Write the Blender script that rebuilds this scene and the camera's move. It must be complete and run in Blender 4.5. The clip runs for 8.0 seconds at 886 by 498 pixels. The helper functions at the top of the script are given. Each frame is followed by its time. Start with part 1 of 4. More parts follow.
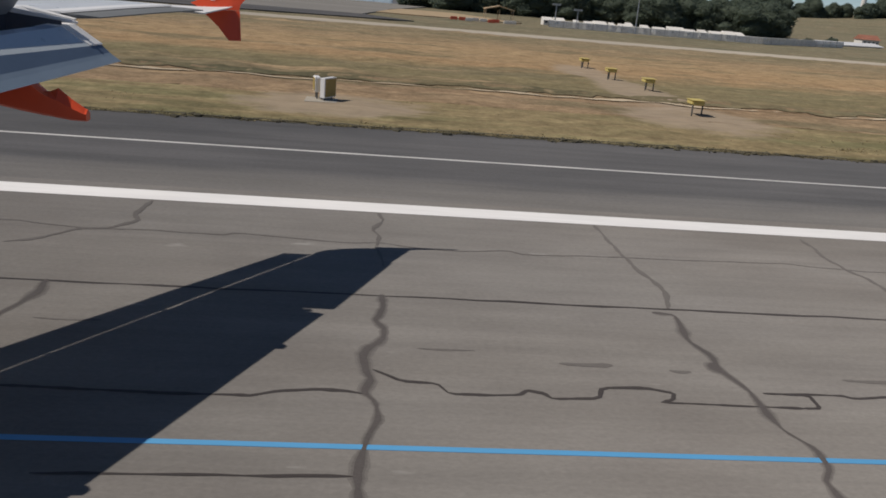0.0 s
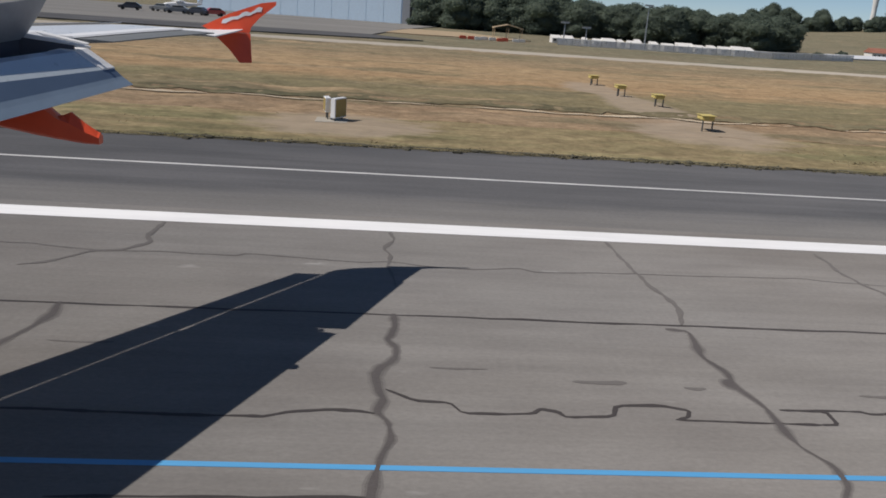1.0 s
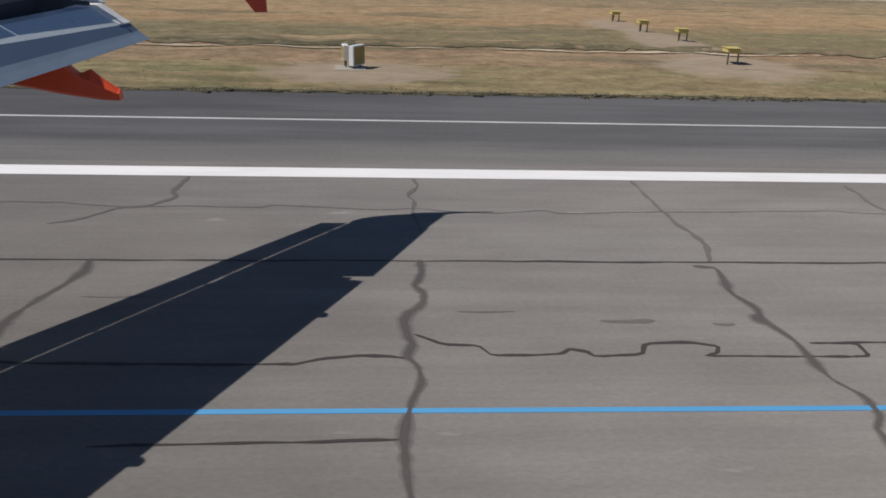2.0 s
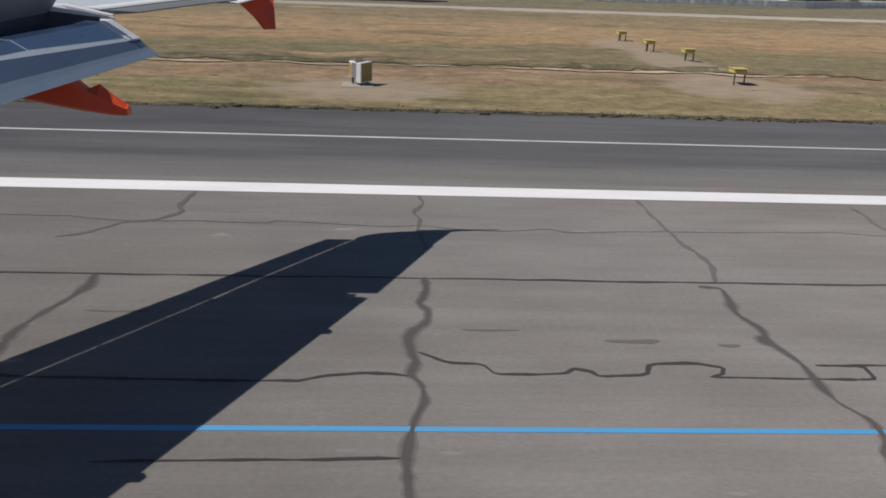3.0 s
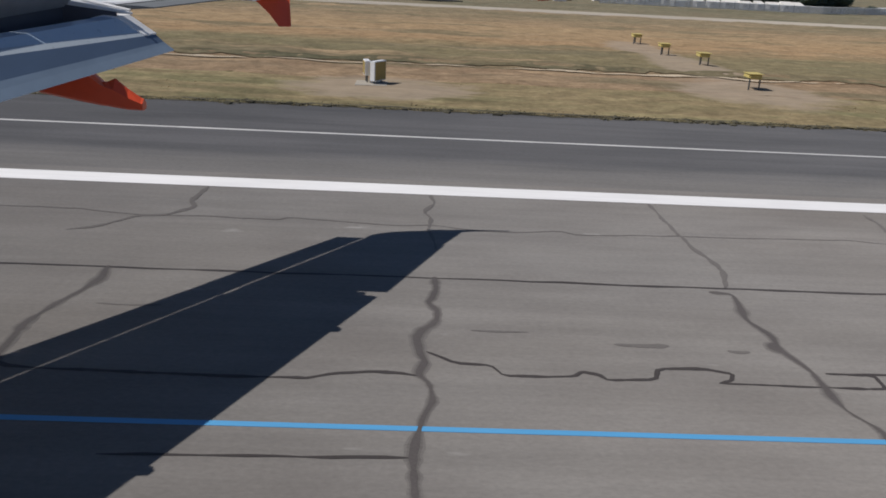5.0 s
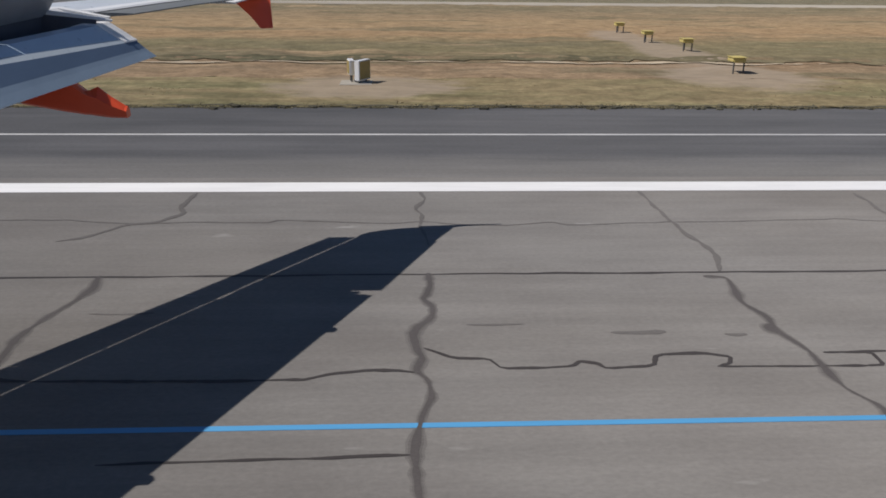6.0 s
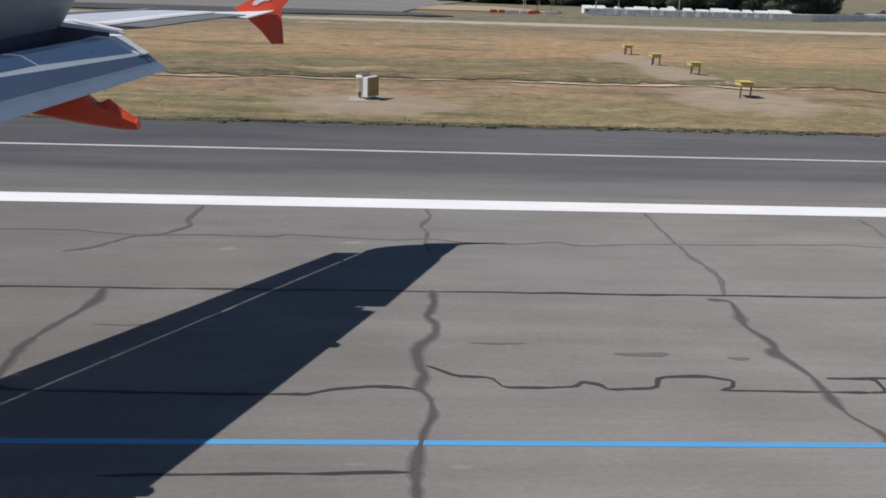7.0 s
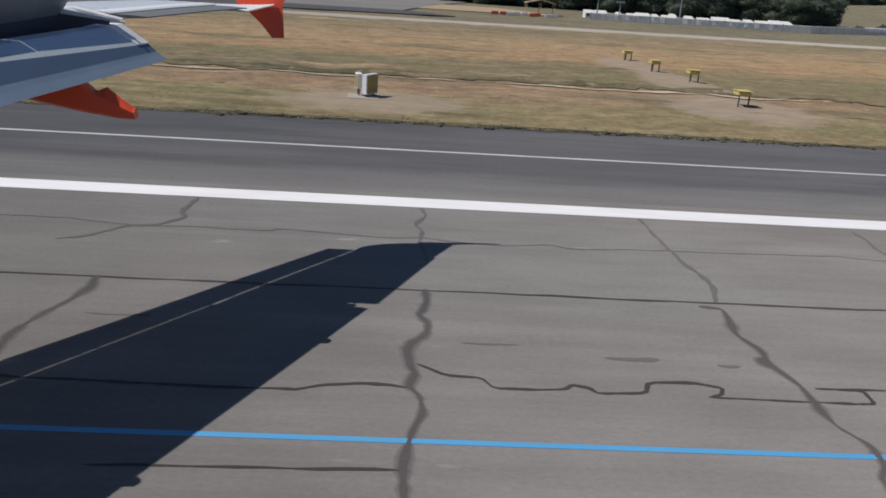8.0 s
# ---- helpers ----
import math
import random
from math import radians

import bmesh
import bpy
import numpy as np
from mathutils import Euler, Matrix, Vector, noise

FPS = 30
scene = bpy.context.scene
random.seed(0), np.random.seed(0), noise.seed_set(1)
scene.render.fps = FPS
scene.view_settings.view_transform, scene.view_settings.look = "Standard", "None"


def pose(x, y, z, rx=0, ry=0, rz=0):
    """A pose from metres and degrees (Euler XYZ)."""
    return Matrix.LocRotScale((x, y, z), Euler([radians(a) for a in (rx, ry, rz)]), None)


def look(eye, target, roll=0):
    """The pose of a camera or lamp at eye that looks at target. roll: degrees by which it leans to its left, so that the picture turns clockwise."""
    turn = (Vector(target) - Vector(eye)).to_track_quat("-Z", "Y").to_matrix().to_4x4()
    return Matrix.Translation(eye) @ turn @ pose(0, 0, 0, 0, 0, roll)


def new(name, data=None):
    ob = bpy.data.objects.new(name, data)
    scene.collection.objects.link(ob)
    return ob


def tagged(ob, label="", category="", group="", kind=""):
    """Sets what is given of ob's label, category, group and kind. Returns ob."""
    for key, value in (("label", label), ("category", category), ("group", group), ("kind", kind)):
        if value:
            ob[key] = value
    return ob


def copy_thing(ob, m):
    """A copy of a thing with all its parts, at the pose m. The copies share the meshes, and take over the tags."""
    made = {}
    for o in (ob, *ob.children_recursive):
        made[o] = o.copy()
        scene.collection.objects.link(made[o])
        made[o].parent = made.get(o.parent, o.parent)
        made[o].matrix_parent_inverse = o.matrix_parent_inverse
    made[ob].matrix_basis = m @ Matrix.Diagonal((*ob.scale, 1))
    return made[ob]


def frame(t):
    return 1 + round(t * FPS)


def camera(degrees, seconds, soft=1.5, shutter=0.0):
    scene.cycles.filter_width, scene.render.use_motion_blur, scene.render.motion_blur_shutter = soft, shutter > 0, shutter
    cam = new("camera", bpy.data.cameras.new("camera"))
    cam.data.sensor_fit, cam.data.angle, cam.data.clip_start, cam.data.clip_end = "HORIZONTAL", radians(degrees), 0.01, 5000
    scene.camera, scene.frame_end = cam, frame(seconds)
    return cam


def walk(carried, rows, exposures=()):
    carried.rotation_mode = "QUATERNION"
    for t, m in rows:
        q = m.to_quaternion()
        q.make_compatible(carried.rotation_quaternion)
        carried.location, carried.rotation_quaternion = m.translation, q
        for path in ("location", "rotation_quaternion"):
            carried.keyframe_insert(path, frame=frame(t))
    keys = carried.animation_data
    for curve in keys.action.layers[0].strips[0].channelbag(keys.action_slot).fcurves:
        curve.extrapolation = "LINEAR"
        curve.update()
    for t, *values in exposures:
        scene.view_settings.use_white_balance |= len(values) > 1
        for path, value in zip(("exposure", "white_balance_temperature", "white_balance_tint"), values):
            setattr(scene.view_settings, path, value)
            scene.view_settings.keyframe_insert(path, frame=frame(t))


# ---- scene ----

# X runs along the runway (aft of the aircraft is +X), Y out over the right wing, Z up. Ground is z = 0.
cam = camera(55.44, 8.0, soft=1.75)
# seconds, eye, then turn aft, tilt and lean in degrees
PATH = (
    (0, -0.002, -0.023, 4.753, 6.14, -17.19, 4.88),
    (0.5, -0.004, -0.006, 4.743, 6.4, -16.02, 5.2),
    (1, 0, -0.01, 4.754, 5.23, -16.02, 4.01),
    (1.5, 0.001, -0.026, 4.742, 4.83, -17.43, 2.55),
    (2, 0.007, -0.011, 4.732, 3.63, -19.75, 1.54),
    (2.2, -0.001, 0.009, 4.746, 2.28, -19.61, 2.19),
    (3.3, 0.01, -0.017, 4.743, 3.49, -18.49, 1.96),
    (3.5, 0.008, -0.027, 4.752, 3.48, -19.43, 1.93),
    (4, 0, 0.001, 4.757, 3.6, -18.57, 2.09),
    (4.5, -0.007, 0.006, 4.749, 2.64, -18.66, 2.91),
    (4.7, 0, 0.003, 4.753, 2.72, -18.53, 3.21),
    (5.8, -0, -0.002, 4.749, 2.48, -19.39, 0.93),
    (6, -0.004, 0.034, 4.715, 3.08, -18.87, 0.63),
    (6.5, -0.004, 0.008, 4.727, 3.02, -17.89, 1.31),
    (7, -0.013, 0.005, 4.73, 2.75, -17.7, 1.76),
    (7.5, -0.009, 0.005, 4.729, 3.23, -17.83, 2.6),
    (8, -0.014, -0.002, 4.723, 3.17, -17.69, 3.64),
)


def aim(x, y, z, turn, tilt, lean):
    a, b = radians(turn), radians(tilt)
    way = Vector((math.sin(a) * math.cos(b), math.cos(a) * math.cos(b), math.sin(b)))
    return look((x, y, z), Vector((x, y, z)) + way * 10, lean)


walk(cam, [(t, aim(*row)) for t, *row in PATH], exposures=[(0.0, -0.22, 7020, 12), (0.5, -0.15, 6800, 12), (1.0, -0.02, 6700, 12), (1.5, -0.04, 6670, 12),
    (3.5, -0.09, 6670, 12), (4.5, -0.1, 6580, 12), (6.0, -0.04, 6620, 12), (6.5, 0.12, 6770, 12),
    (7.0, 0.11, 6470, 12), (7.5, -0.14, 6270, 12), (8.0, -0.04, 6470, 12)])

# ---- light ----
SUN = Vector((-0.79, -0.06, 1.0)).normalized()
world = bpy.data.worlds.new("sky")
scene.world = world
world.use_nodes = True
wn = world.node_tree.nodes
sky = wn.new("ShaderNodeTexSky")
sky.sky_type = "NISHITA"
sky.sun_disc = False
sky.sun_elevation = math.asin(SUN.z)
sky.sun_rotation = math.atan2(SUN.x, SUN.y)
sky.dust_density = 0.0
sky.altitude = 4000
sky.air_density = 0.9
sky.ozone_density = 4.5
tone = wn.new("ShaderNodeHueSaturation")
tone.inputs["Saturation"].default_value = 0.97
tone.inputs["Hue"].default_value = 0.496
world.node_tree.links.new(sky.outputs[0], tone.inputs["Color"])
world.node_tree.links.new(tone.outputs[0], wn["Background"].inputs[0])
wn["Background"].inputs[1].default_value = 0.075
sun = new("sun", bpy.data.lights.new("sun", "SUN"))
sun.data.energy = 4.2
sun.data.angle = radians(0.5)
sun.data.color = (1.0, 0.975, 0.93)
sun.matrix_world = look(SUN * 60, (0, 0, 0))

# ---- materials ----


class Nodes:
    """A small help to write node materials."""

    def __init__(self, name, rough=0.8, metal=0.0):
        self.mat = bpy.data.materials.new(name)
        self.mat.use_nodes = True
        self.tree = self.mat.node_tree
        self.bsdf = self.tree.nodes["Principled BSDF"]
        self.bsdf.inputs["Roughness"].default_value = rough
        self.bsdf.inputs["Metallic"].default_value = metal
        self.pos = self.add("ShaderNodeNewGeometry").outputs["Position"]

    def add(self, kind, **settings):
        n = self.tree.nodes.new(kind)
        for k, v in settings.items():
            setattr(n, k, v)
        return n

    def link(self, a, b):
        self.tree.links.new(a, b)

    def noise(self, scale, stretch=(1, 1, 1), detail=4.0, rough=0.55):
        m = self.add("ShaderNodeMapping")
        m.inputs["Scale"].default_value = stretch
        self.link(self.pos, m.inputs["Vector"])
        n = self.add("ShaderNodeTexNoise")
        n.inputs["Scale"].default_value = scale
        n.inputs["Detail"].default_value = detail
        n.inputs["Roughness"].default_value = rough
        self.link(m.outputs[0], n.inputs["Vector"])
        return n.outputs["Fac"]

    def ramp(self, fac, *stops):
        r = self.add("ShaderNodeValToRGB")
        while len(r.color_ramp.elements) < len(stops):
            r.color_ramp.elements.new(0.5)
        for e, (p, c) in zip(r.color_ramp.elements, stops):
            e.position = p
            e.color = (*c, 1) if len(c) == 3 else (c[0], c[0], c[0], 1)
        self.link(fac, r.inputs[0])
        return r.outputs[0]

    def mix(self, fac, a, b, how="MIX"):
        m = self.add("ShaderNodeMix", data_type="RGBA", blend_type=how)
        for sock, v in ((m.inputs[0], fac), (m.inputs[6], a), (m.inputs[7], b)):
            if isinstance(v, (int, float)):
                sock.default_value = v
            elif isinstance(v, tuple):
                sock.default_value = (*v, 1)
            else:
                self.link(v, sock)
        return m.outputs[2]

    def color(self, c):
        if isinstance(c, tuple):
            self.bsdf.inputs["Base Color"].default_value = (*c, 1)
        else:
            self.link(c, self.bsdf.inputs["Base Color"])
        return self

    def bump(self, h, strength=0.3, dist=0.02):
        b = self.add("ShaderNodeBump")
        b.inputs["Strength"].default_value = strength
        b.inputs["Distance"].default_value = dist
        self.link(h, b.inputs["Height"])
        self.link(b.outputs[0], self.bsdf.inputs["Normal"])
        return self

    def gritty(self, gloss=0.15, coarse=0.6):
        """Coarse grains that throw light back towards the sun, with little sheen."""
        self.bsdf.inputs["Diffuse Roughness"].default_value = coarse
        self.bsdf.inputs["Specular IOR Level"].default_value = gloss
        return self


def speckled(name, low, high, rough=0.85, coarse=0.35, fine=18.0, streak=None, bump=0.25, blotch=0.5):
    """Mineral surface: blotches, grain and, where wanted, streaks along the runway."""
    n = Nodes(name, rough)
    c = n.ramp(n.noise(coarse, (0.35, 1, 1), 5), (0.3, low), (0.72, high))
    g = n.noise(fine, (0.6, 1, 1), 3, 0.7)
    c = n.mix(blotch, c, n.ramp(g, (0.25, (0.35,)), (0.75, (0.66,))), "OVERLAY")
    if streak:
        s = n.ramp(n.noise(streak, (0.04, 1, 1), 5, 0.65), (0.35, (0.44,)), (0.65, (0.56,)))
        c = n.mix(0.55, c, s, "OVERLAY")
        s = n.ramp(n.noise(streak * 5, (0.1, 1, 1), 4, 0.7), (0.35, (0.43,)), (0.65, (0.57,)))
        c = n.mix(0.12, c, s, "OVERLAY")
        s = n.ramp(n.noise(0.75, (0.55, 1.1, 1), 6, 0.6), (0.3, (0.445, 0.44, 0.44)), (0.7, (0.555, 0.555, 0.55)))
        c = n.mix(0.8, c, s, "OVERLAY")
        scuff = n.ramp(n.noise(1.6, (0.45, 1.3, 1), 3, 0.5), (0.7, (0.0,)), (0.76, (1.0,)))
        c = n.mix(scuff, c, n.mix(0.3, c, (0.5, 0.49, 0.47)))
        s = n.ramp(n.noise(0.09, (0.5, 1.2, 1), 4, 0.6), (0.38, (0.45, 0.44, 0.43)), (0.6, (0.55, 0.555, 0.56)))
        c = n.mix(0.8, c, s, "OVERLAY")
    n.color(c).bump(g, bump, 0.01).gritty()
    return n.mat


M_RUNWAY = speckled("runway_asphalt", (0.196, 0.185, 0.174), (0.239, 0.226, 0.213), streak=2.2, blotch=0.36)
M_SHOULDER = speckled("shoulder_asphalt", (0.074, 0.073, 0.075), (0.122, 0.119, 0.118), streak=1.3)


def shoulder_mix():
    """Dark shoulder asphalt whose seam with the worn margin is frayed."""
    n = Nodes("frayed_shoulder_asphalt", 0.85)
    dark = n.ramp(n.noise(0.3, (0.3, 1, 1), 6, 0.65), (0.3, (0.09, 0.09, 0.093)), (0.7, (0.138, 0.135, 0.137)))
    worn = n.ramp(n.noise(0.5, (0.3, 1, 1), 5), (0.3, (0.16, 0.154, 0.147)), (0.7, (0.21, 0.2, 0.19)))
    sep = n.add("ShaderNodeSeparateXYZ")
    n.link(n.pos, sep.inputs[0])
    fray = n.noise(0.7, (0.12, 1, 1), 7, 0.75)
    w = n.add("ShaderNodeMath", operation="MULTIPLY_ADD")
    n.link(fray, w.inputs[0])
    w.inputs[1].default_value = 3.2
    n.link(sep.outputs[1], w.inputs[2])
    m = n.add("ShaderNodeMapRange")
    m.inputs["From Min"].default_value, m.inputs["From Max"].default_value = 21.5, 23.0
    n.link(w.outputs[0], m.inputs[0])
    c = n.mix(m.outputs[0], worn, dark)
    s = n.ramp(n.noise(1.4, (0.05, 1, 1), 6, 0.7), (0.35, (0.43,)), (0.65, (0.57,)))
    c = n.mix(0.8, c, s, "OVERLAY")
    g = n.noise(16.0, (0.5, 1, 1), 3, 0.7)
    c = n.mix(0.5, c, n.ramp(g, (0.25, (0.36,)), (0.75, (0.64,))), "OVERLAY")
    n.color(c).bump(g, 0.25, 0.01).gritty()
    return n.mat


M_FRAYED = shoulder_mix()
M_ROAD = speckled("pale_concrete", (0.38, 0.335, 0.275), (0.46, 0.405, 0.33), coarse=0.15, fine=6)
M_APRON = speckled("weathered_apron_concrete", (0.2, 0.19, 0.175), (0.26, 0.245, 0.225), coarse=0.1, fine=4)
M_SEAL = speckled("tar_seal", (0.052, 0.045, 0.044), (0.082, 0.073, 0.07), rough=0.6, fine=40)
M_CRACK = speckled("weathered_tar_seal", (0.088, 0.079, 0.077), (0.125, 0.112, 0.108), rough=0.7, fine=40)
M_SMEAR = speckled("thin_tar_smear", (0.135, 0.125, 0.119), (0.165, 0.153, 0.145), fine=30)
M_STAIN = speckled("faint_tar_stain", (0.165, 0.154, 0.146), (0.195, 0.183, 0.172), fine=30)


def marking_paint(name, tone, wear):
    n = Nodes(name, 0.6)
    dirt = n.ramp(n.noise(3.0, (0.15, 1, 1), 6, 0.7), (0.3, (1 - wear,)), (0.6, (1.0,)))
    n.color(n.mix(1.0, tone, dirt, "MULTIPLY"))
    n.bump(n.noise(30), 0.2, 0.005)
    return n.mat


M_WHITE = marking_paint("white_marking_paint", (0.84, 0.83, 0.82), 0.12)
M_LINE = marking_paint("worn_white_line_paint", (0.6, 0.59, 0.57), 0.35)
M_BLUE = marking_paint("blue_line_paint", (0.09, 0.34, 0.62), 0.1)
M_YELLOW = marking_paint("yellow_taxi_paint", (0.62, 0.4, 0.09), 0.25)


BARE = ((-1.2, 33.4, 3.7, 3.2), (14.8, 37.2, 3.4, 4.6), (15.2, 47.5, 2.0, 7.5), (14.8, 57.5, 1.9, 5.5))  # trodden ground round the fittings


def grass_paint(name, dry, green, dark, zones=None, bare=()):
    n = Nodes(name, 0.95)
    band = n.noise(0.2, (0.32, 1, 1), 6, 0.68)
    c = n.ramp(band, (0.36, green), (0.45, dry), (0.53, dark), (0.58, tuple(v * 1.2 for v in dry)), (0.66, green))
    if zones:  # sown and mown in belts along the runway, with blurred, wandering borders
        y0, y1, stops = zones
        sep = n.add("ShaderNodeSeparateXYZ")
        n.link(n.pos, sep.inputs[0])
        wide = n.add("ShaderNodeMath", operation="MULTIPLY_ADD")
        n.link(n.noise(0.06, (0.35, 1, 1), 3), wide.inputs[0])
        wide.inputs[1].default_value = 22.0
        n.link(sep.outputs[1], wide.inputs[2])
        near = n.add("ShaderNodeMath", operation="MULTIPLY_ADD")
        n.link(n.noise(0.5, (0.5, 1, 1), 5, 0.7), near.inputs[0])
        near.inputs[1].default_value = 7.0
        n.link(wide.outputs[0], near.inputs[2])
        m = n.add("ShaderNodeMapRange")
        m.inputs["From Min"].default_value, m.inputs["From Max"].default_value = y0 + 14.5, y1 + 14.5
        n.link(near.outputs[0], m.inputs[0])
        c = n.mix(0.8, c, n.ramp(m.outputs[0], *stops))
    rank = n.ramp(n.noise(0.1, (0.5, 1.5, 1), 6, 0.62), (0.53, (0.0,)), (0.6, (0.75,)))
    c = n.mix(rank, c, tuple(v * 0.82 for v in green))
    straw = n.ramp(n.noise(0.21, (0.35, 1.6, 1), 7, 0.7), (0.56, (0.0,)), (0.64, (0.7,)))
    c = n.mix(straw, c, tuple(v * 1.28 for v in dry))
    patch = n.noise(0.8, (0.75, 1, 1), 7, 0.78)
    c = n.mix(0.8, c, n.ramp(patch, (0.3, (0.26,)), (0.7, (0.72,))), "OVERLAY")
    fine = n.noise(6.0, (0.8, 1, 1), 4, 0.65)
    c = n.mix(0.5, c, n.ramp(fine, (0.3, (0.32,)), (0.7, (0.68,))), "OVERLAY")
    spot = n.noise(1.9, (0.85, 1, 1), 7, 0.75)
    c = n.mix(0.5, c, n.ramp(spot, (0.36, (0.33,)), (0.64, (0.67,))), "OVERLAY")
    for cx, cy, rx, ry in bare:
        m = n.add("ShaderNodeVectorMath", operation="MULTIPLY_ADD")
        n.link(n.pos, m.inputs[0])
        m.inputs[1].default_value, m.inputs[2].default_value = (1 / rx, 1 / ry, 0), (-cx / rx, -cy / ry, 0)
        d = n.add("ShaderNodeVectorMath", operation="LENGTH")
        n.link(m.outputs[0], d.inputs[0])
        w = n.add("ShaderNodeMath", operation="MULTIPLY_ADD")
        n.link(n.noise(0.7, (0.5, 1, 1), 6, 0.7), w.inputs[0])
        w.inputs[1].default_value = 1.5
        n.link(d.outputs["Value"], w.inputs[2])
        k = n.add("ShaderNodeMapRange")
        k.inputs["From Min"].default_value, k.inputs["From Max"].default_value = 1.85, 1.5
        k.inputs["To Max"].default_value = 0.8
        n.link(w.outputs[0], k.inputs[0])
        soil = n.ramp(n.noise(1.5, (0.4, 1, 1), 6, 0.7), (0.3, (0.27, 0.215, 0.16)), (0.7, (0.4, 0.32, 0.24)))
        c = n.mix(k.outputs[0], c, soil)
    n.color(c).bump(fine, 0.4, 0.05).gritty(0.1, 0.25)
    return n.mat


M_GRASS = grass_paint("dry_mown_grass", (0.314, 0.223, 0.135), (0.217, 0.184, 0.112), (0.336, 0.223, 0.131),
                      (36, 100, ((0.0, (0.264, 0.189, 0.118)), (0.1, (0.248, 0.173, 0.110)), (0.16, (0.165, 0.149, 0.083)), (0.25, (0.182, 0.163, 0.091)), (0.34, (0.338, 0.226, 0.124)),
                                 (0.52, (0.345, 0.246, 0.14)), (0.68, (0.286, 0.210, 0.126)), (0.82, (0.220, 0.184, 0.116)), (1.0, (0.231, 0.189, 0.120)))), BARE)
M_EDGE = grass_paint("greenish_verge_grass", (0.226, 0.186, 0.102), (0.172, 0.156, 0.082), (0.238, 0.184, 0.104), bare=BARE)
M_FIELD = grass_paint("far_field_grass", (0.19, 0.17, 0.112), (0.155, 0.15, 0.1), (0.21, 0.172, 0.114))


def tuft_paint(name, a, b, glow_through=0.0):
    n = Nodes(name, 0.9)
    r = n.add("ShaderNodeNewGeometry").outputs["Random Per Island"]
    c = n.ramp(r, (0.0, a), (1.0, b))
    n.color(c)
    if glow_through:
        t = n.add("ShaderNodeBsdfTranslucent")
        n.link(c, t.inputs[0])
        m = n.add("ShaderNodeMixShader")
        m.inputs[0].default_value = glow_through
        n.link(n.bsdf.outputs[0], m.inputs[1])
        n.link(t.outputs[0], m.inputs[2])
        n.link(m.outputs[0], n.tree.nodes["Material Output"].inputs[0])
    return n.mat


M_TUFT = tuft_paint("grass_blades", (0.27, 0.22, 0.125), (0.42, 0.33, 0.2), 0.4)
M_SCRUB = tuft_paint("dark_edge_grass", (0.17, 0.15, 0.09), (0.4, 0.34, 0.21), 0.55)
M_LEAF = tuft_paint("pine_foliage", (0.14, 0.18, 0.14), (0.18, 0.22, 0.165), 0.65)
M_BARK = speckled("bark", (0.07, 0.05, 0.035), (0.13, 0.1, 0.07), coarse=2, fine=20)


def paint(name, tone, rough=0.35, grime=0.12, metal=0.0, coat=0.0):
    n = Nodes(name, rough, metal)
    d = n.ramp(n.noise(2.2, (1, 0.6, 1), 6, 0.65), (0.3, (1 - grime,)), (0.65, (1.0,)))
    n.color(n.mix(1.0, tone, d, "MULTIPLY"))
    n.link(n.ramp(n.noise(7.0, (1, 1, 1), 3), (0.2, (rough * 0.8,)), (0.8, (min(1, rough * 1.25),))), n.bsdf.inputs["Roughness"])
    n.bsdf.inputs["Coat Weight"].default_value = coat
    return n.mat


M_SKIN = paint("light_grey_wing_paint", (0.6, 0.63, 0.66), 0.3)
# Sky reflection and sunlit edge are put into the flap's band colours.
M_FLAP = paint("flap_paint_sky_tint", (0.53, 0.635, 0.74), 0.3, 0.08, coat=0.5)
M_FLAP_LOW = paint("flap_edge_sky_tint", (0.23, 0.3, 0.385), 0.35, 0.15, coat=0.2)
M_FLAP_LIGHT = paint("flap_painted_light_band", (0.47, 0.53, 0.58), 0.3, 0.1, coat=0.3)
M_FLAP_DARK = paint("flap_painted_dark_reflection", (0.12, 0.172, 0.255), 0.35)
M_AILERON = paint("mid_grey_aileron_paint", (0.15, 0.16, 0.165), 0.65)
M_SPOILER = paint("grey_spoiler_underside", (0.33, 0.34, 0.36), 0.5, 0.25)
# The open gap's shade is put into this near-black cove colour.
M_COVE = paint("flap_cove_painted_shade", (0.075, 0.08, 0.1), 0.6)
M_ORANGE = paint("orange_gloss_paint", (0.86, 0.1, 0.035), 0.35, 0.1, coat=0.2)
M_LETTER = paint("white_gloss_paint", (0.8, 0.8, 0.8), 0.35, 0.05)
M_TYRE = paint("black_tyre_rubber", (0.02, 0.02, 0.02), 0.85)
M_STEEL = paint("grey_steel", (0.4, 0.41, 0.42), 0.35, 0.2, 0.6)
M_CLAD = paint("pale_blue_cladding", (0.6, 0.74, 0.86), 0.6, 0.06)
M_CLAD_GREY = paint("grey_cladding", (0.3, 0.31, 0.33), 0.5, 0.1)
M_WALL = paint("white_render_wall", (0.72, 0.7, 0.66), 0.8, 0.15)
M_ROOF = paint("red_roof_tile", (0.36, 0.15, 0.1), 0.8, 0.3)
M_RED = paint("red_barrier_plastic", (0.6, 0.1, 0.05), 0.5)
M_GLASS = paint("dark_window_glass", (0.03, 0.04, 0.05), 0.08, 0.0)
M_CAR = [paint("car_paint_" + n, c, 0.25, 0.05, coat=0.5) for n, c in (("white", (0.75, 0.75, 0.75)), ("grey", (0.18, 0.19, 0.2)), ("dark", (0.04, 0.045, 0.06)), ("red", (0.45, 0.05, 0.04)))]
M_POST = paint("dark_weathered_post_steel", (0.1, 0.1, 0.095), 0.6, 0.2)
M_SIGN = paint("dull_yellow_sign_panel", (0.36, 0.26, 0.075), 0.55, 0.25)

# ---- mesh helpers ----


